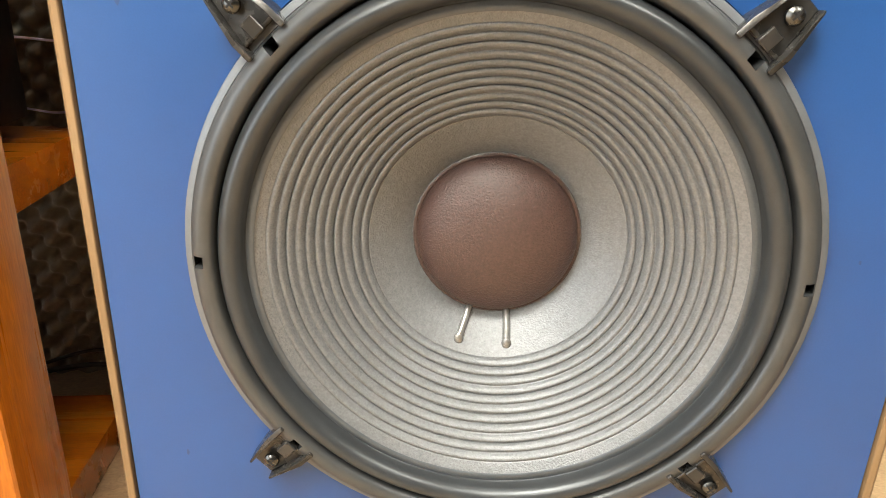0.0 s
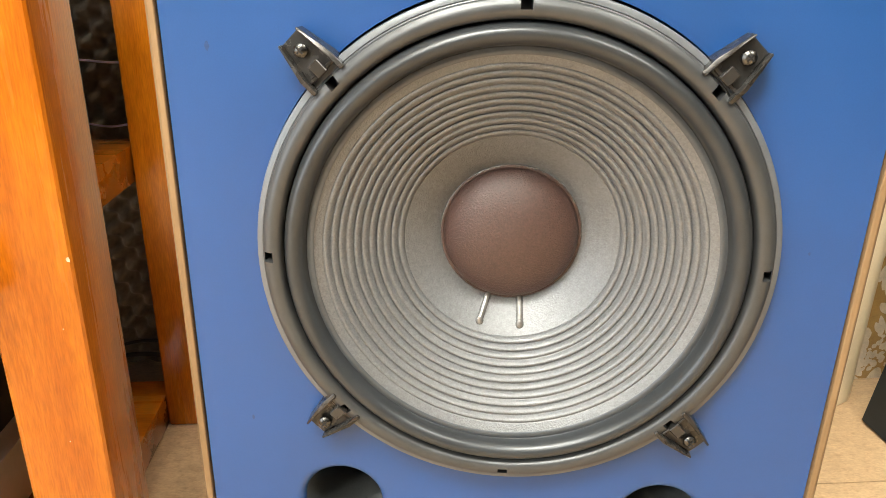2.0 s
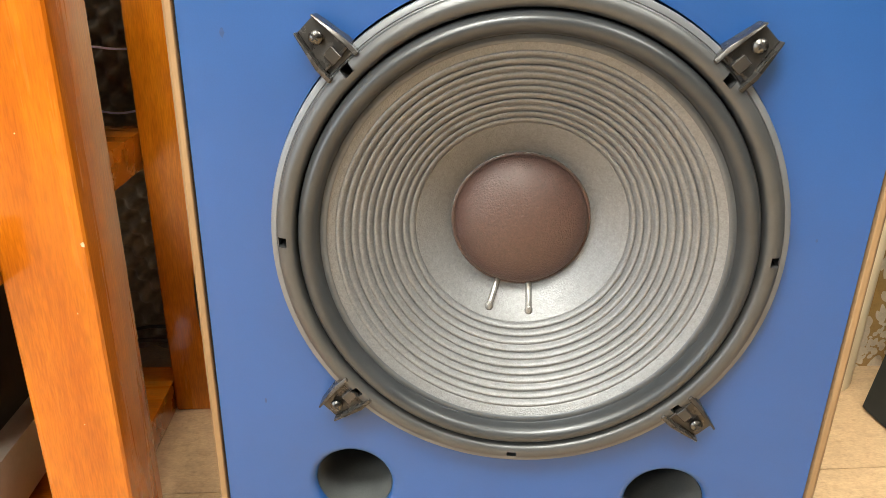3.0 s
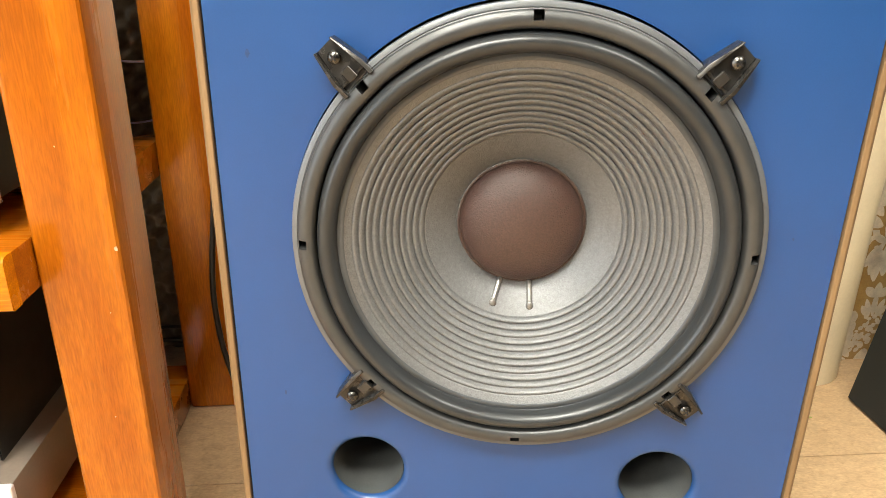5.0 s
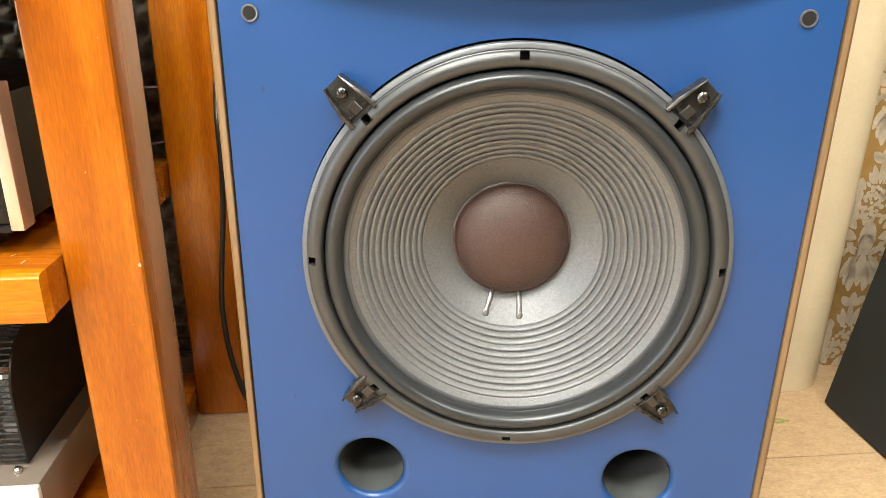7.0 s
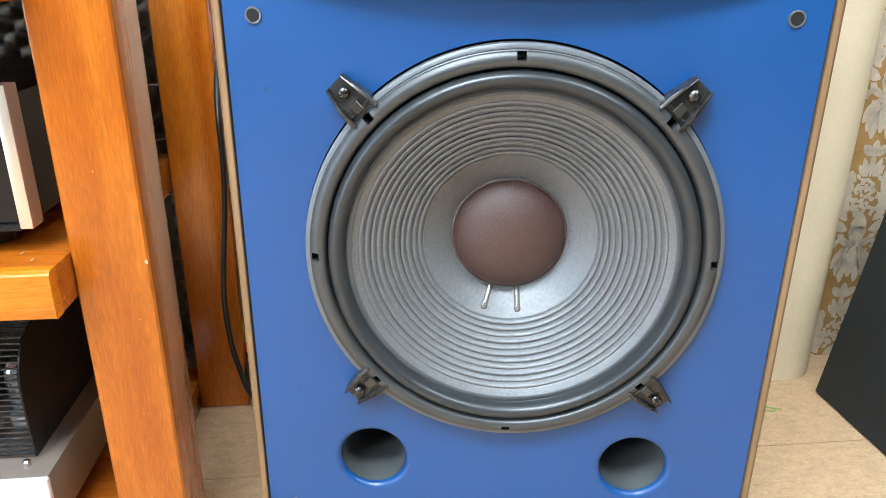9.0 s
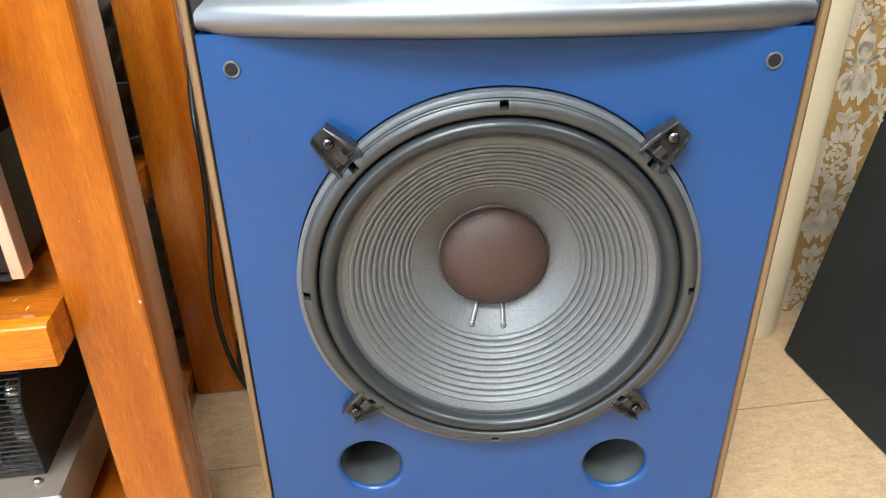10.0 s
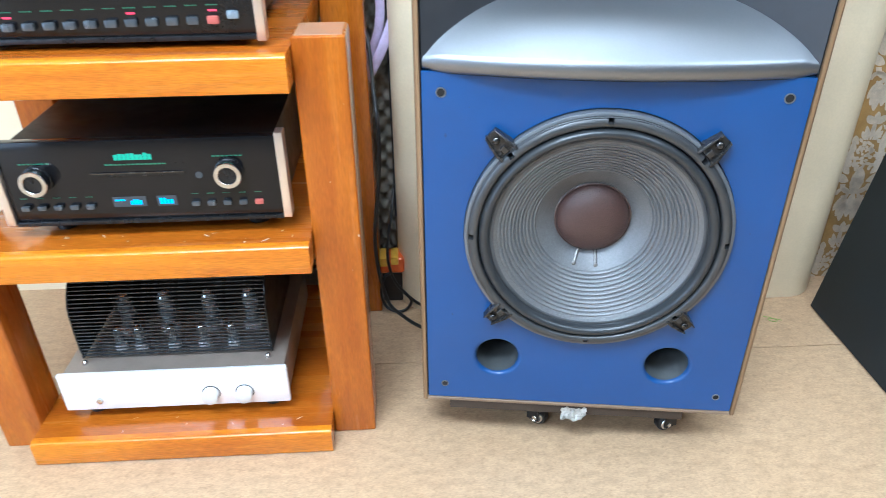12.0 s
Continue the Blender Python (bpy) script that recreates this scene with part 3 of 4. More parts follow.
sp("lip_underside", grid_sheet(lambda u, v: (-0.2730 + 0.546 * u, lip_y(-0.273 + 0.546 * u) * (1 - v) + 0.03 * v + 0.0085 * (1 - v), 0.7262), 60, 2), HORN_SHADED)

# ---- dolly under the loudspeaker ----
dolly = thing("dolly", pose(0, 0, 0), "low dark board on swivel castors under the loudspeaker", "dolly")
part("board", box(-0.243, 0.190, 0.006, 0.380, 0.077, 0.0995, 0.002), DOLLY, dolly)


def castor(x, y, turn):
    m = pose(x, y, 0, 0, 0, turn)
    b = box(-0.020, 0.020, -0.020, 0.020, 0.0715, 0.0755, 0.001)
    box(-0.016, -0.0125, -0.006, 0.020, 0.016, 0.072, bm=b)
    box(0.0125, 0.016, -0.006, 0.020, 0.016, 0.072, bm=b)
    box(-0.016, 0.016, 0.004, 0.020, 0.066, 0.072, bm=b)
    b.transform(m)
    c = part("castor", b, BLACK_METAL, dolly, "small swivel castor with a bright hub")
    w = revolve([(0.0, -0.011), (0.012, -0.011), (0.018, -0.010), (0.021, -0.006), (0.021, 0.006), (0.018, 0.010), (0.012, 0.011), (0.0, 0.011)], 32, m @ pose(0, 0.004, 0.021, 0, 90))
    part("wheel", w, BLACK_METAL, c)
    part("rim", revolve([(0.0110, -0.0118), (0.0120, -0.0128), (0.0145, -0.0122), (0.0155, -0.0105), (0.0155, 0.0105), (0.0145, 0.0122), (0.0120, 0.0128), (0.0110, 0.0118)], 28, m @ pose(0, 0.004, 0.021, 0, 90)), STEEL, c, "chrome rim")
    part("hub", revolve([(0.0, -0.0175), (0.004, -0.0170), (0.006, -0.0150), (0.006, 0.0150), (0.004, 0.0170), (0.0, 0.0175)], 20, m @ pose(0, 0.004, 0.021, 0, 90)), STEEL, c)


castor(-0.068, 0.060, 62)
castor(0.174, 0.062, -65)
castor(-0.17, 0.33, 20)
castor(0.17, 0.33, -15)


def scrap():
    rnd = random.Random(4)
    return grid_sheet(lambda u, v: (-0.034 + 0.046 * u + rnd.uniform(-0.0015, 0.0015), 0.001 - 0.010 * v + rnd.uniform(-0.003, 0.003), 0.0985 - (0.027 - 0.012 * u) * v + rnd.uniform(-0.0015, 0.0015) + 0.006 * v * math.sin(7 * u)), 10, 5)


sc = tagged(solid("plastic_scrap", scrap(), FOIL, sharp=10), "crumpled clear film hanging under the cabinet", "packaging scrap")

# ---- the rack ----
rack = thing("rack", ROOM, "heavy varnished teak equipment rack with open shelves", "rack")
for px, py, top in ((-0.080, 0.0, 0.776), (-0.715, 0.0, 0.776), (-0.080, 0.402, 1.16), (-0.715, 0.402, 1.16)):
    part("post", box(px, px + (0.086 if py > 0 and px > -0.5 else 0.080), py, py + 0.085, 0.0, top, 0.006, 3), TEAK_Z, rack, "square teak post with eased edges")


def shelf_edge(x0, x1, y0, y1, z0, z1):
    """A front edge with a round top corner and an eased lower one."""
    b = bmesh.new()
    prof = [(y1, z1)] + [(y0 + 0.0075 - 0.0075 * math.sin(a), z1 - 0.0075 + 0.0075 * math.cos(a)) for a in [i * math.pi / 20 for i in range(11)]]
    prof += [(y0, z0 + 0.003), (y0 + 0.001, z0 + 0.001), (y0 + 0.003, z0), (y1, z0)]
    ends = [[b.verts.new((x, y, z)) for y, z in prof] for x in (x0, x1)]
    for i in range(len(prof)):
        j = (i + 1) % len(prof)
        b.faces.new((ends[0][i], ends[0][j], ends[1][j], ends[1][i]))
    b.faces.new(ends[0])
    b.faces.new(ends[1])
    return b


# thin pale sheets laid on the front posts imitate reflected ceiling light
for px in (-0.080, -0.715):
    part("top_sheen", box(px + 0.005, px + 0.075, 0.005, 0.080, 0.7755, 0.7768, 0.0005, 1), TOP_SHEEN, rack, "pale sheet standing for the ceiling's reflection on the post top")
for z0, z1 in ((0.002, 0.055), (0.407, 0.459), (0.709, 0.764)):
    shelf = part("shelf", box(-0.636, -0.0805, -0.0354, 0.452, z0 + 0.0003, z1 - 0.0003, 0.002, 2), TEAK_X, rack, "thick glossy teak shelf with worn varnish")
    # front edge split off so its lit colour can differ from the top
    part("front_edge", shelf_edge(-0.636, -0.0805, -0.053, -0.0353, z0, z1), TEAK_EDGE_LIT, shelf, "rounded front edge, paler to stand for the light striking it")


def chips(z, seeds, n, x0, x1, y0, y1):
    """Small chips and scratches in the varnish of a shelf."""
    rnd = random.Random(seeds)
    b = bmesh.new()
    for _ in range(n):
        x, y, a, l, w = rnd.uniform(x0, x1), rnd.uniform(y0, y1), rnd.uniform(0, math.pi), rnd.uniform(0.003, 0.015), rnd.uniform(0.0006, 0.002)
        pts = [(-l / 2, 0), (-l / 5, w * rnd.uniform(0.4, 1)), (l / 4, w * rnd.uniform(0.3, 1)), (l / 2, 0), (l / 6, -w * rnd.uniform(0.2, 1)), (-l / 4, -w * rnd.uniform(0.2, 1))]
        b.faces.new([b.verts.new((x + p * math.cos(a) - q * math.sin(a), y + p * math.sin(a) + q * math.cos(a), z)) for p, q in pts])
    return b


part("varnish_chips", chips(0.4592, 5, 15, -0.50, -0.10, -0.034, 0.006), SCRATCH, rack, "pale chips in the varnish")["kind"] = "stuff"
part("varnish_chips", chips(0.0552, 8, 7, -0.56, -0.12, -0.034, 0.008), SCRATCH, rack, "pale chips in the varnish")["kind"] = "stuff"


def specks(seed, n, x0, x1, y, z0, z1):
    """Small chips in the varnish of an upright face."""
    rnd = random.Random(seed)
    b = bmesh.new()
    for k in range(n):
        x, z, d = (rnd.uniform(x0, x1), rnd.uniform(z0, z1), rnd.uniform(0.0003, 0.0008)) if k else (-0.0035, 0.4465, 0.0030)
        b.faces.new([b.verts.new((x + d * rnd.uniform(0.5, 1) * math.cos(a), y, z + d * rnd.uniform(0.5, 1.4) * math.sin(a))) for a in [q * math.pi / 3 for q in range(6)]])
    return b


part("varnish_chips", specks(3, 5, -0.072, -0.008, -0.0004, 0.05, 0.74), SCRATCH, rack, "pale specks in the varnish")["kind"] = "stuff"


# ---- devices in the rack ----
def bars(x0, x1, z0, z1, y, n, seed, gap=0.3):
    """Unreadable writing as upright bars."""
    rnd = random.Random(seed)
    b = bmesh.new()
    w = (x1 - x0) / n
    for i in range(n):
        h = rnd.uniform(0.7, 1.0)
        box(x0 + w * i, x0 + w * (i + 1 - gap), y - 0.0006, y, z0, z0 + (z1 - z0) * h, bm=b)
    return b


def knob(parent, x, z, y=0.0):
    k = part("knob", revolve([(0.0225, 0.0), (0.0225, 0.006), (0.0208, 0.007), (0.0208, 0.020), (0.0198, 0.0215), (0.0135, 0.0220), (0.0130, 0.0200), (0.0, 0.0195)], 40, front(x, y, z)), KNOB_DARK, parent, "black knob with a bright rim")
    part("rim", revolve([(0.0211, 0.0150), (0.0213, 0.0212), (0.0205, 0.0224), (0.0146, 0.0226), (0.0139, 0.0218), (0.0139, 0.0205)], 40, front(x, y, z)), STEEL, k)
    part("pointer", box(x - 0.0014, x + 0.0014, y - 0.0214, y - 0.0194, z + 0.002, z + 0.0120), CHASSIS, k)
    part("scale", bars(x - 0.024, x + 0.024, z + 0.0245, z + 0.0268, y - 0.0002, 7, 11, 0.3), GREEN_DIM, k)


player = thing("disc_player", ROOM @ pose(-0.333, 0.001, 0.459), "black glass-fronted disc player with champagne end trims, on the shelf", "disc player")
part("chassis", box(-0.205, 0.205, 0.016, 0.40, 0.022, 0.158, 0.002), CHASSIS, player, "black metal case")
part("front_panel", box(-0.212, 0.212, 0.0, 0.0155, 0.034, 0.168, 0.0015), GLASS_BLACK, player, "black glass front")
part("bottom_lip", box(-0.212, 0.212, -0.004, 0.012, 0.026, 0.0335, 0.0015), KNOB_DARK, player)
for sx in (-1, 1):
    part("end_trim", box(*sorted((sx * 0.2125, sx * 0.2255)), -0.006, 0.020, 0.029, 0.174, 0.0015), CHAMPAGNE, player, "champagne metal end trim")
    for fy in (0.05, 0.33):
        part("foot", revolve([(0.018, 0.0), (0.018, 0.022), (0, 0.022)], 20, pose(sx * 0.16, fy, 0)), CABLE, player)
knob(player, -0.158, 0.107)
knob(player, 0.137, 0.112)
part("disc_tray", box(-0.078, 0.067, -0.0022, 0.0, 0.1085, 0.1145, 0.0008, 1), KNOB_DARK, player, "slim disc tray front")
part("tray_edge", box(-0.078, 0.067, -0.0030, -0.0023, 0.1128, 0.1146), SCREW, player, "thin bright tray edge")
part("sensor", revolve([(0.006, 0.0), (0.0055, 0.001), (0, 0.0012)], 20, front(0.088, 0.0, 0.106)), SCREEN, player)
part("maker_mark", bars(-0.036, 0.022, 0.135, 0.147, -0.0002, 9, 3, 0.12), GREEN, player, "glowing green lettering")
part("legend", bars(-0.052, 0.042, 0.1265, 0.1290, -0.0002, 14, 6, 0.2), GREEN_DIM, player)
for x0, x1, seed in ((-0.054, -0.002, 1), (0.015, 0.046, 2)):
    d = part("display", box(x0, x1, -0.0008, 0.0, 0.055, 0.0725), SCREEN, player, "small blue-lit display")
    part("digits", bars(x0 + (x1 - x0) * 0.52, x1 - 0.006, 0.0585, 0.068, -0.0009, 4, seed, 0.2) if seed == 1 else bars(x0 + 0.004, x1 - 0.005, 0.0585, 0.069, -0.0009, 4, seed, 0.2), CYAN, d)
    if seed == 1:
        part("digits", bars(x0 + 0.004, x0 + 0.02, 0.0655, 0.0690, -0.0009, 4, 7, 0.2), CYAN, d)
for i in range(5):
    for x in (0.0755 + 0.025 * i, -0.190 + 0.0252 * i):
        red = i == 4 and x > 0
        bt = part("button", box(x - 0.0064, x + 0.0064, -0.0062, 0.0, 0.0540, 0.0622, 0.0018, 2), BUTTON_RED if red else BUTTON, player, "red lit button" if red else "")
        part("legend", bars(x - 0.0055, x + 0.0055, 0.0735, 0.0750, 0.0, 5, i, 0.35), GREEN_DIM, player)

preamp = thing("preamplifier", ROOM @ pose(-0.336, 0, 0.764), "black glass-fronted preamplifier with a row of buttons", "preamplifier")
part("chassis", box(-0.205, 0.205, 0.016, 0.40, 0.022, 0.145, 0.002), CHASSIS, preamp, "black metal case")
part("front_panel", box(-0.212, 0.212, 0.0, 0.0155, 0.018, 0.150, 0.0015), GLASS_BLACK, preamp, "black glass front")
part("bottom_lip", box(-0.212, 0.212, -0.005, 0.012, 0.010, 0.0175, 0.002), BLACK_METAL, preamp)
for sx in (-1, 1):
    part("end_trim", box(*sorted((sx * 0.2125, sx * 0.2255)), -0.006, 0.020, 0.008, 0.156, 0.0015), CHAMPAGNE, preamp, "champagne metal end trim")
    for fy in (0.05, 0.33):
        part("foot", revolve([(0.018, 0.0), (0.018, 0.022), (0, 0.022)], 20, pose(sx * 0.16, fy, 0)), CABLE, preamp)
for i in range(13):
    x = 0.183 - 0.0281 * i
    z = 0.0385 - 0.0005 * i + (0.006 if i == 0 else 0)
    material = BUTTON_WHITE if i == 0 else BUTTON_RED if i == 1 else BUTTON
    part("button", box(x - 0.0082, x + 0.0082, -0.0075, 0.0, z - 0.0050, z + 0.0060, 0.0025, 2), material, preamp, {0: "pale button", 1: "red lit button"}.get(i, ""))
    part("legend", bars(x - 0.0085, x + 0.0085, z + 0.0195, z + 0.0212, 0.0, 6, i, 0.35), GREEN_DIM, preamp)
    if i in (1, 5, 11):
        part("led", box(x - 0.006, x + 0.006, -0.0006, 0.0, z + 0.0115, z + 0.0140), RED_LED, preamp, "glowing red light")

amp = thing("valve_amplifier", ROOM @ pose(-0.3705, 0.006, 0.055), "silver valve amplifier under a black slatted cage", "amplifier")
part("chassis", box(-0.205, 0.2055, 0.010, 0.36, 0.026, 0.106, 0.003), AMP_BODY, amp, "bronze-grey steel case")
part("front_panel", box(-0.2115, 0.2115, 0.0, 0.0098, 0.026, 0.112, 0.0035, 3), SILVER, amp, "thick brushed silver front")
for kx in (0.0645, 0.1275):
    part("knob_gap", revolve([(0.0172, 0.0), (0.0172, 0.0006), (0, 0.0006)], 32, front(kx, 0, 0.056)), KNOB_DARK, amp)
    k = part("knob", revolve([(0.0155, 0.0007), (0.0155, 0.015), (0.0145, 0.0175), (0.0120, 0.0185), (0, 0.0185)], 36, front(kx, 0, 0.056)), KNOB_SILVER, amp, "round silver knob")
part("indicator", revolve([(0.006, 0.0), (0.0055, 0.004), (0, 0.005)], 20, front(-0.1445, 0, 0.049)), STEEL, amp)
for fx in (-0.17, 0.17):
    for fy in (0.04, 0.31):
        part("foot", revolve([(0.017, 0.0), (0.019, 0.026), (0, 0.026)], 20, pose(fx, fy, 0)), CABLE, amp)
# cage: solid ends, slats over front and top
cage_line = [(0.052, 0.110), (0.050, 0.130), (0.049, 0.150), (0.049, 0.170), (0.049, 0.190), (0.050, 0.210), (0.055, 0.230), (0.065, 0.248), (0.080, 0.262), (0.100, 0.270)]
for sx in (-1, 1):
    b = bmesh.new()
    prof = cage_line + [(0.300, 0.270), (0.300, 0.110)]
    lo, hi = [b.verts.new((sx * 0.1775, y, z)) for y, z in prof], [b.verts.new((sx * 0.1800, y, z)) for y, z in prof]
    b.faces.new(lo)
    b.faces.new(hi)
    for i in range(len(prof)):
        j = (i + 1) % len(prof)
        b.faces.new((lo[i], lo[j], hi[j], hi[i]))
    part("cage_end", b, CHASSIS, amp, "black cage end plate")
    part("cage_bolt", revolve([(0.005, 0.0), (0.005, 0.006), (0.003, 0.008), (0, 0.008)], 16, pose(sx * 0.172, 0.040, 0.106)), STEEL, amp)
acc = 0.0
slats = []
for (y0, z0), (y1, z1) in zip(cage_line, cage_line[1:] + [(0.29, 0.270)]):
    seg = math.hypot(y1 - y0, z1 - z0)
    s = -acc
    while s + 0.0078 <= seg:
        s += 0.0078
        slats.append((y0 + (y1 - y0) * s / seg, z0 + (z1 - z0) * s / seg))
    acc = seg - s if s > -acc else acc + seg
bar = None
for y, z in slats:
    if bar is None:
        bar = part("slat", box(-0.1775, 0.1775, -0.0010, 0.0010, -0.0010, 0.0010), CAGE, amp)
        bar.location = (0, y, z)
    else:
        o = new("slat", bar.data)
        o.parent = amp
        o.location = (0, y, z)


def valve(x, y, z, r, h):
    prof = [(r * 0.92, 0.0), (r, h * 0.15), (r, h * 0.72), (r * 0.9, h * 0.86), (r * 0.55, h * 0.96), (r * 0.15, h), (0, h)]
    v = part("valve", revolve([(r * 1.25, -0.012), (r * 1.25, -0.002), (r * 1.1, 0.0), (0, 0.0)], 24, pose(x, y, z)), SILVER, amp, "glass valve in a pale socket")
    part("bulb", revolve(prof, 24, pose(x, y, z)), TUBE_GLASS, v, "clear glass bulb")
    part("plate", revolve([(r * 0.55, h * 0.1), (r * 0.55, h * 0.66), (r * 0.25, h * 0.7), (0, h * 0.7)], 12, pose(x, y, z)), PLATE, v, "grey metal electrode")
    part("getter", revolve([(r * 0.93, h * 0.80), (r * 0.86, h * 0.865), (r * 0.52, h * 0.955), (r * 0.15, h * 0.99), (0, h * 0.99)], 20, pose(x, y, z + 0.0006)), GETTER, v, "silvery getter patch")


for vx in (-0.118, -0.038, 0.048, 0.128):
    valve(vx, 0.145, 0.118, 0.0155, 0.080)
for vx in (-0.117, -0.078, -0.015, 0.043, 0.100):
    valve(vx, 0.085, 0.118, 0.0095, 0.040)
part("transformer_cover", box(-0.172, 0.172, 0.205, 0.292, 0.106, 0.245, 0.004), CHASSIS, amp, "black transformer cover")


# ---- acoustic foam ----
def foam():
    x0, x1, z0, z1, p = -0.70, 0.045, 0.05, 1.5, 0.042
    nx, nz = int((x1 - x0) / p * 7), int((z1 - z0) / p * 7)
    return grid_sheet(lambda u, v: (x0 + (x1 - x0) * u, 0.530 - 0.0165 * math.cos(2 * math.pi * (x0 + (x1 - x0) * u) / p) * math.cos(2 * math.pi * (z0 + (z1 - z0) * v) / p), z0 + (z1 - z0) * v), nx, nz)


fo = foam()
edge = [e for e in fo.edges if e.is_boundary]
ext = bmesh.ops.extrude_edge_only(fo, edges=edge)
for g in ext["geom"]:
    if isinstance(g, bmesh.types.BMVert):
        g.co.y = 0.5595
fob = tagged(solid("acoustic_foam", fo, FOAM, sharp=180), "dark egg-crate acoustic foam on the wall", "acoustic foam")
fob.matrix_world = ROOM

# ---- cables and small things behind ----


def cable(points, r, material, label, category="cable", flat=1.0, name="cable"):
    ob = tagged(solid(name, sweep(points, r, 10, 8, flat), material, sharp=60), label, category)
    ob.matrix_world = ROOM
    return ob


cable([(-0.030, 0.495, 0.76), (-0.006, 0.493, 0.70), (0.010, 0.440, 0.64), (0.018, 0.350, 0.585), (0.024, 0.308, 0.54), (0.025, 0.300, 0.47), (0.020, 0.300, 0.40), (0.010, 0.300, 0.32), (0.005, 0.300, 0.255), (0.008, 0.300, 0.19), (0.016, 0.300, 0.14), (0.029, 0.300, 0.092), (0.052, 0.300, 0.064), (0.085, 0.300, 0.034), (0.125, 0.300, 0.012), (0.17, 0.31, 0.0062)], 0.0042, CABLE, "thick black cable hanging beside the rack")
cable([(0.046, 0.505, 0.300), (0.045, 0.475, 0.295), (0.038, 0.440, 0.25), (0.028, 0.420, 0.19), (0.026, 0.408, 0.147), (0.035, 0.404, 0.100), (0.055, 0.404, 0.063), (0.095, 0.404, 0.019), (0.14, 0.395, 0.0062)], 0.0036, CABLE, "thin black cable hanging behind the loudspeaker")
cable([(0.031, 0.404, 0.112), (0.015, 0.400, 0.102), (0.006, 0.400, 0.063), (0.013, 0.402, 0.020), (0.035, 0.394, 0.0062), (0.062, 0.396, 0.0064), (0.078, 0.400, 0.030), (0.060, 0.402, 0.056)], 0.0036, CABLE, "black cable loop resting on the floor")
cable([(-0.42, 0.47, 0.064), (-0.25, 0.480, 0.075), (-0.13, 0.490, 0.085), (-0.06, 0.492, 0.060), (-0.02, 0.494, 0.020)], 0.0042, CABLE, "black cable behind the rack")
cable([(-0.34, 0.466, 0.060), (-0.22, 0.476, 0.092), (-0.14, 0.484, 0.112), (-0.08, 0.488, 0.106), (-0.03, 0.490, 0.082), (0.0, 0.492, 0.040)], 0.0030, CABLE, "thin black cable looped behind the rack")
cable([(-0.050, 0.486, 0.500), (-0.022, 0.480, 0.535), (0.002, 0.474, 0.568), (0.026, 0.470, 0.609), (0.046, 0.470, 0.652), (0.064, 0.470, 0.70), (0.085, 0.470, 0.78)], 0.0105, LILAC, "lilac flat loudspeaker cable", flat=0.35)
cable([(-0.050, 0.492, 0.550), (-0.022, 0.488, 0.578), (0.003, 0.484, 0.607), (0.024, 0.482, 0.647), (0.034, 0.482, 0.688), (0.036, 0.482, 0.74), (0.030, 0.482, 0.84)], 0.0095, LILAC, "lilac flat loudspeaker cable", flat=0.35)
cable([(-0.040, 0.498, 0.585), (-0.014, 0.496, 0.615), (-0.004, 0.494, 0.645), (-0.004, 0.494, 0.69), (-0.010, 0.494, 0.76), (-0.020, 0.494, 0.86)], 0.0075, LILAC, "lilac flat loudspeaker cable", flat=0.35)
cable([(-0.30, 0.500, 0.56), (-0.19, 0.503, 0.566), (-0.12, 0.503, 0.562), (-0.06, 0.503, 0.57), (-0.008, 0.496, 0.60)], 0.0018, LILAC, "lilac cable sagging behind the rack", flat=0.5)
cable([(-0.30, 0.500, 0.482), (-0.19, 0.503, 0.474), (-0.13, 0.503, 0.468), (-0.07, 0.503, 0.49), (-0.008, 0.488, 0.56)], 0.0018, LILAC, "lilac cable sagging behind the rack", flat=0.5)

plug = thing("power_plug", ROOM @ pose(0.020, 0.452, 0), "orange and yellow power adaptor in a socket strip", "power adaptor")
part("base", box(-0.012, 0.040, -0.006, 0.030, 0.0, 0.095, 0.006), CABLE, plug)
part("body", box(-0.016, 0.044, -0.028, 0.028, 0.0955, 0.138, 0.009, 3), ORANGE, plug, "orange plastic body")
part("cap", box(-0.014, 0.004, -0.031, 0.020, 0.118, 0.1415, 0.003), YELLOW, plug, "yellow plastic cap")
part("cap", box(0.012, 0.030, -0.031, 0.020, 0.122, 0.1425, 0.003), YELLOW, plug, "yellow plastic cap")

th = tagged(solid("thread", sweep([(0.93, 0.318, 0.001), (0.945, 0.312, 0.0012), (0.957, 0.300, 0.001), (0.945, 0.296, 0.0012), (0.936, 0.306, 0.001), (0.952, 0.307, 0.0012), (0.968, 0.300, 0.001)], 0.0009, 6, 6), THREAD), "loose green thread lying on the floor", "thread")
th.matrix_world = ROOM


# ---- the dark cabinet beside ----
def leaning_block(z0, z1, grow):
    """A slab of the cabinet between two heights; its sides lean with the cabinet."""
    b = bmesh.new()
    lean = 0.155
    lo = [(-grow, grow), (-grow, -0.85 - grow), (0.42 + grow, -0.85 - grow), (0.42 + grow, grow)]
    vs = [b.verts.new((x + lean * z0, y, z0)) for x, y in lo] + [b.verts.new((x + lean * z1, y, z1)) for x, y in lo]
    for q in ((0, 1, 2, 3), (4, 5, 6, 7), (0, 1, 5, 4), (1, 2, 6, 5), (2, 3, 7, 6), (3, 0, 4, 7)):
        b.faces.new([vs[i] for i in q])
    bmesh.ops.bevel(b, geom=list(b.edges), offset=0.003, segments=2, affect="EDGES")
    return b


dc = thing("dark_loudspeaker", ROOM @ pose(1.063, 0.353, 0), "plain matt black loudspeaker cabinet leaning back on the floor", "loudspeaker")
part("cabinet_body", leaning_block(0.002, 0.4718, 0.0), BLACK_CAB, dc)
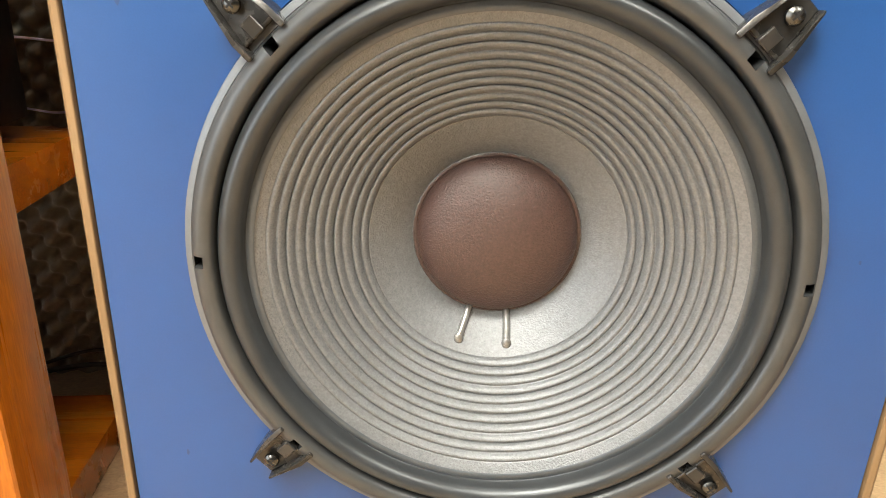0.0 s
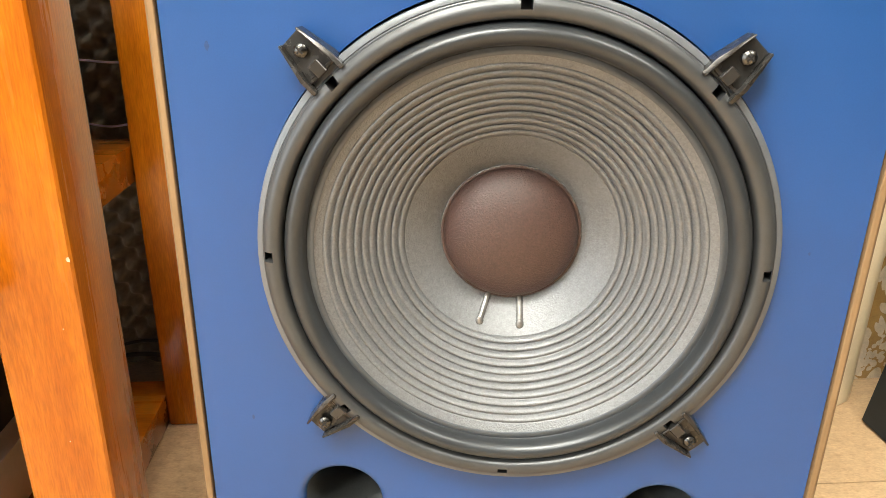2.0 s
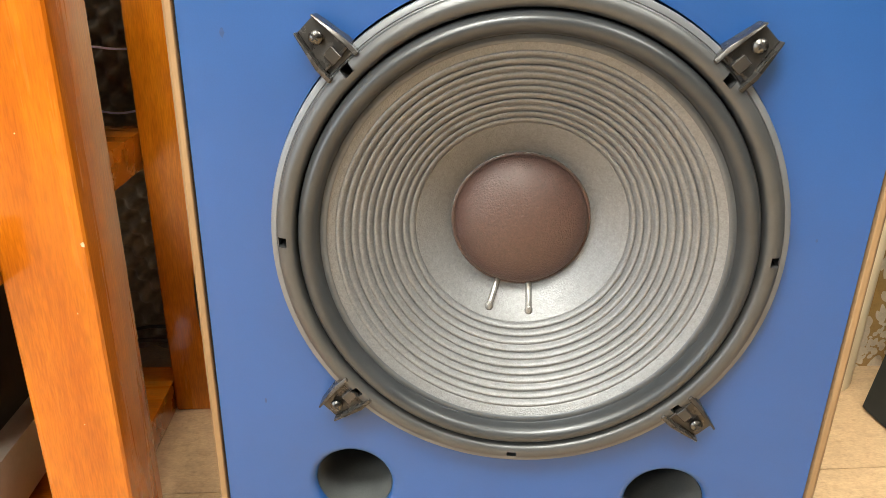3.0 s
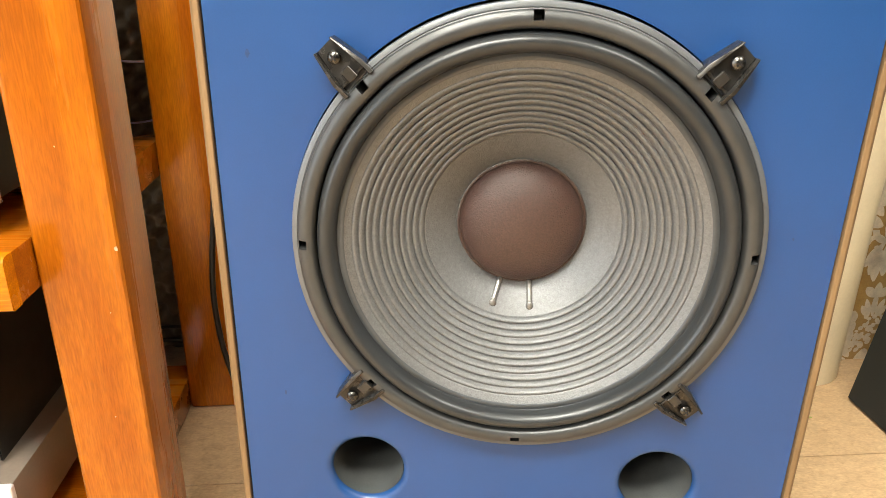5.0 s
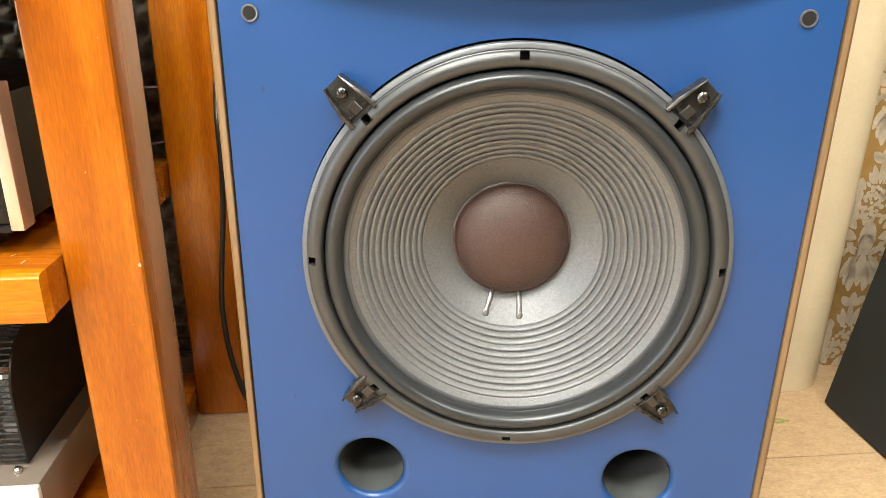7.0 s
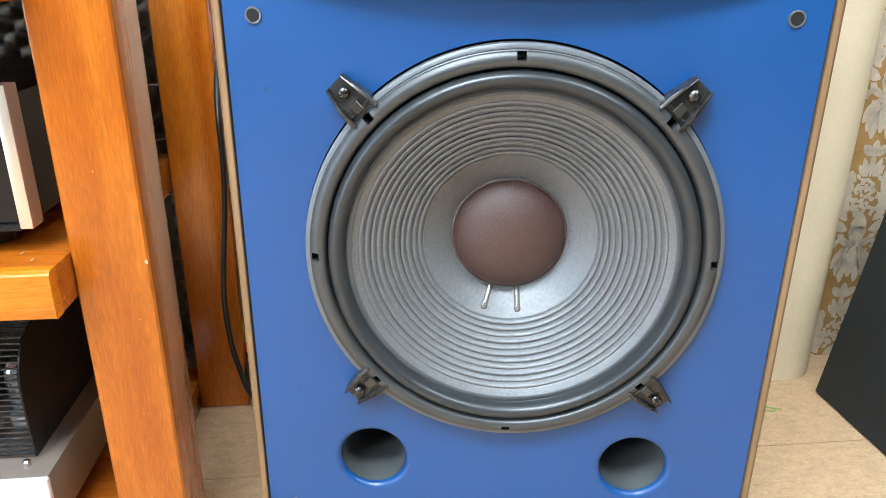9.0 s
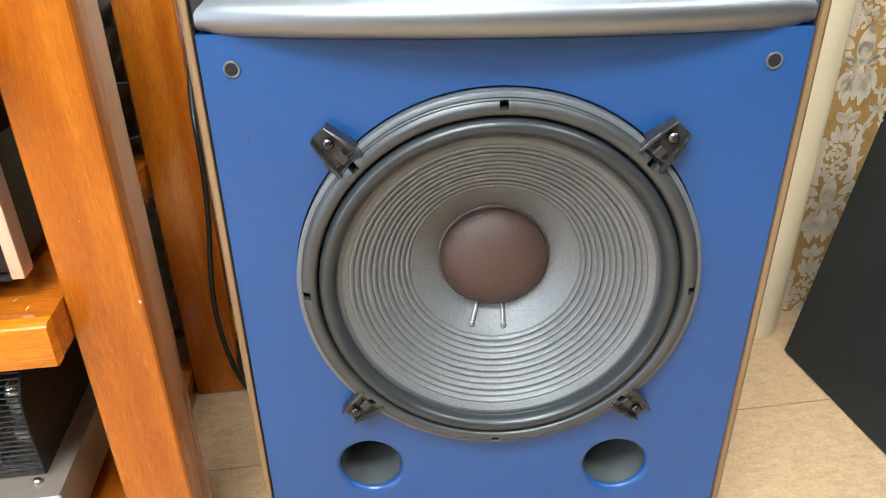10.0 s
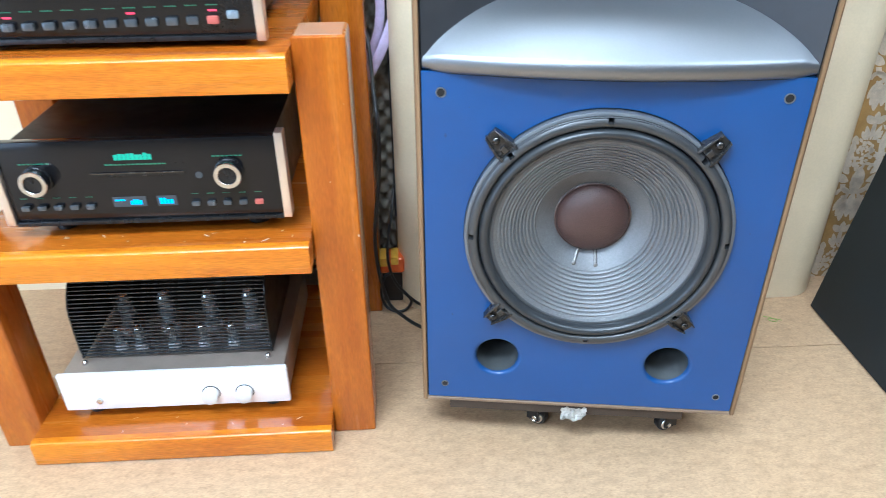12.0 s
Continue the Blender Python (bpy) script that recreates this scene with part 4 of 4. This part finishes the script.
part("top_panel", leaning_block(0.472, 0.490, 0.0006), BLACK_CAB, dc)


# ---- wallpaper motifs ----
def damask(b, cx, cz, s, seed):
    """One pineapple flower with leaves and scrolls, and a sprig under it."""
    rnd = random.Random(seed)
    y = 0.4846

    def petal_at(x, z, a, l, w, bend=0.0):
        left, right = [], []
        for i in range(7):
            t = i / 6
            ww = w * math.sin(math.pi * min(1, t * 0.92 + 0.04)) ** 0.8
            aa = a + bend * t
            px, pz = x + l * t * math.cos(a + bend * t * 0.5), z + l * t * math.sin(a + bend * t * 0.5)
            left.append((px - ww * math.sin(aa), pz + ww * math.cos(aa)))
            right.append((px + ww * math.sin(aa), pz - ww * math.cos(aa)))
        pts = left + right[::-1]
        b.faces.new([b.verts.new((cx + s * px, y, cz + s * pz)) for px, pz in pts])

    def scroll(x, z, a, r, turns, w, hand):
        inner, outer = [], []
        n = 22
        for i in range(n + 1):
            t = i / n
            rr = r * (1 - 0.80 * t)
            aa = a + hand * turns * 2 * math.pi * t
            ox, oz = x + r * math.cos(a + math.pi), z + r * math.sin(a + math.pi)
            ww = w * (1 - 0.55 * t)
            inner.append((ox + (rr - ww) * math.cos(aa) + 0.0, oz + (rr - ww) * math.sin(aa)))
            outer.append((ox + (rr + ww) * math.cos(aa), oz + (rr + ww) * math.sin(aa)))
        for i in range(n):
            q = (inner[i], inner[i + 1], outer[i + 1], outer[i])
            b.faces.new([b.verts.new((cx + s * px, y, cz + s * pz)) for px, pz in q])
    # clustered florets of the bouquet
    for row in range(6):
        k = 3 + (row < 4) - (row == 5)
        for i in range(k):
            x, z = (i - (k - 1) / 2) * 0.0125 + rnd.uniform(-0.003, 0.003), 0.045 + row * 0.0115 + rnd.uniform(-0.003, 0.003)
            for lobe in range(rnd.choice((2, 3, 3))):
                petal_at(x, z, radians(rnd.uniform(0, 360)), rnd.uniform(0.007, 0.012), rnd.uniform(0.0028, 0.0046))
    # ragged small lobes round the leaves
    for _ in range(26):
        a, q = rnd.uniform(0, 2 * math.pi), rnd.uniform(0.55, 1.0)
        x, z = 0.050 * q * math.cos(a), 0.030 + 0.088 * q * math.sin(a)
        petal_at(x, z, a + rnd.uniform(-0.7, 0.7), rnd.uniform(0.007, 0.014), rnd.uniform(0.002, 0.0042), rnd.uniform(-0.6, 0.6))
    for a, l in ((90, 0.040), (72, 0.034), (108, 0.034), (58, 0.024), (122, 0.024)):
        petal_at(0.012 * math.cos(radians(a)) * 1.5, 0.108, radians(a), l, 0.0055)
    for sd in (-1, 1):
        for i in range(5):
            petal_at(sd * (0.024 + 0.001 * i), 0.030 + 0.017 * i, math.pi / 2 - sd * radians(48 - 5 * i), 0.030 - 0.002 * i, 0.0075, sd * 0.5)
        scroll(sd * 0.030, 0.006, 0 if sd > 0 else math.pi, 0.024, 1.1, 0.0058, -sd)
        scroll(sd * 0.040, -0.020, 0 if sd > 0 else math.pi, 0.018, 0.9, 0.0050, sd)
        for i in range(3):
            petal_at(sd * 0.010, -0.020 - 0.010 * i, -math.pi / 2 + sd * radians(46 - 14 * i), 0.046, 0.0085, -sd * 0.5)
        petal_at(sd * 0.020, 0.012, math.pi / 2 - sd * radians(75), 0.034, 0.009, sd * 0.8)
    petal_at(0, -0.014, -math.pi / 2, 0.062, 0.011)
    petal_at(0, 0.044, -math.pi / 2, 0.050, 0.015)
    for a in (40, 90, 140):
        petal_at(0.004 * math.cos(radians(a)), -0.112, radians(a), 0.024, 0.007)
    for a in (20, 160):
        petal_at(0, -0.114, radians(a), 0.026, 0.006, 0.4 if a < 90 else -0.4)
    petal_at(0, -0.112, -math.pi / 2, 0.018, 0.005)


def branch(b, cx, cz, s):
    y = 0.4845
    for hand in (1, -1):
        n, pts = 16, []
        for i in range(n + 1):
            t = i / n
            pts.append((hand * (0.012 + 0.020 * math.sin(t * 5.0)), -0.10 + 0.20 * t, 0.0065 * math.sin(math.pi * (0.1 + 0.85 * t))))
        for (xa, za, wa), (xb, zb, wb) in zip(pts, pts[1:]):
            b.faces.new([b.verts.new((cx + s * px, y, cz + s * pz)) for px, pz in ((xa - wa, za), (xb - wb, zb), (xb + wb, zb), (xa + wa, za))])
        for i in range(2, n, 3):
            x, z, w = pts[i]
            for sd in (-1, 1):
                l = 0.026
                a = math.pi / 2 - sd * 0.9
                q = [(x, z), (x + l * 0.5 * math.cos(a + 0.45), z + l * 0.5 * math.sin(a + 0.45)), (x + l * math.cos(a), z + l * math.sin(a)), (x + l * 0.5 * math.cos(a - 0.45), z + l * 0.5 * math.sin(a - 0.45))]
                b.faces.new([b.verts.new((cx + s * px, y, cz + s * pz)) for px, pz in q])


wp = bmesh.new()
for i in range(-1, 9):
    for j in range(-1, 8):
        damask(wp, 1.178 + 0.21 * i, 0.262 + 0.29 * j, 1.12, 10 * i + j)
        branch(wp, 1.283 + 0.21 * i - 0.045, 0.262 + 0.145 + 0.29 * j, 0.9)
motif = part("damask_motif", wp, PAPER_LIGHT, paper_wall, "silver damask flowers printed on the paper", sharp=180)
motif["kind"] = "stuff"
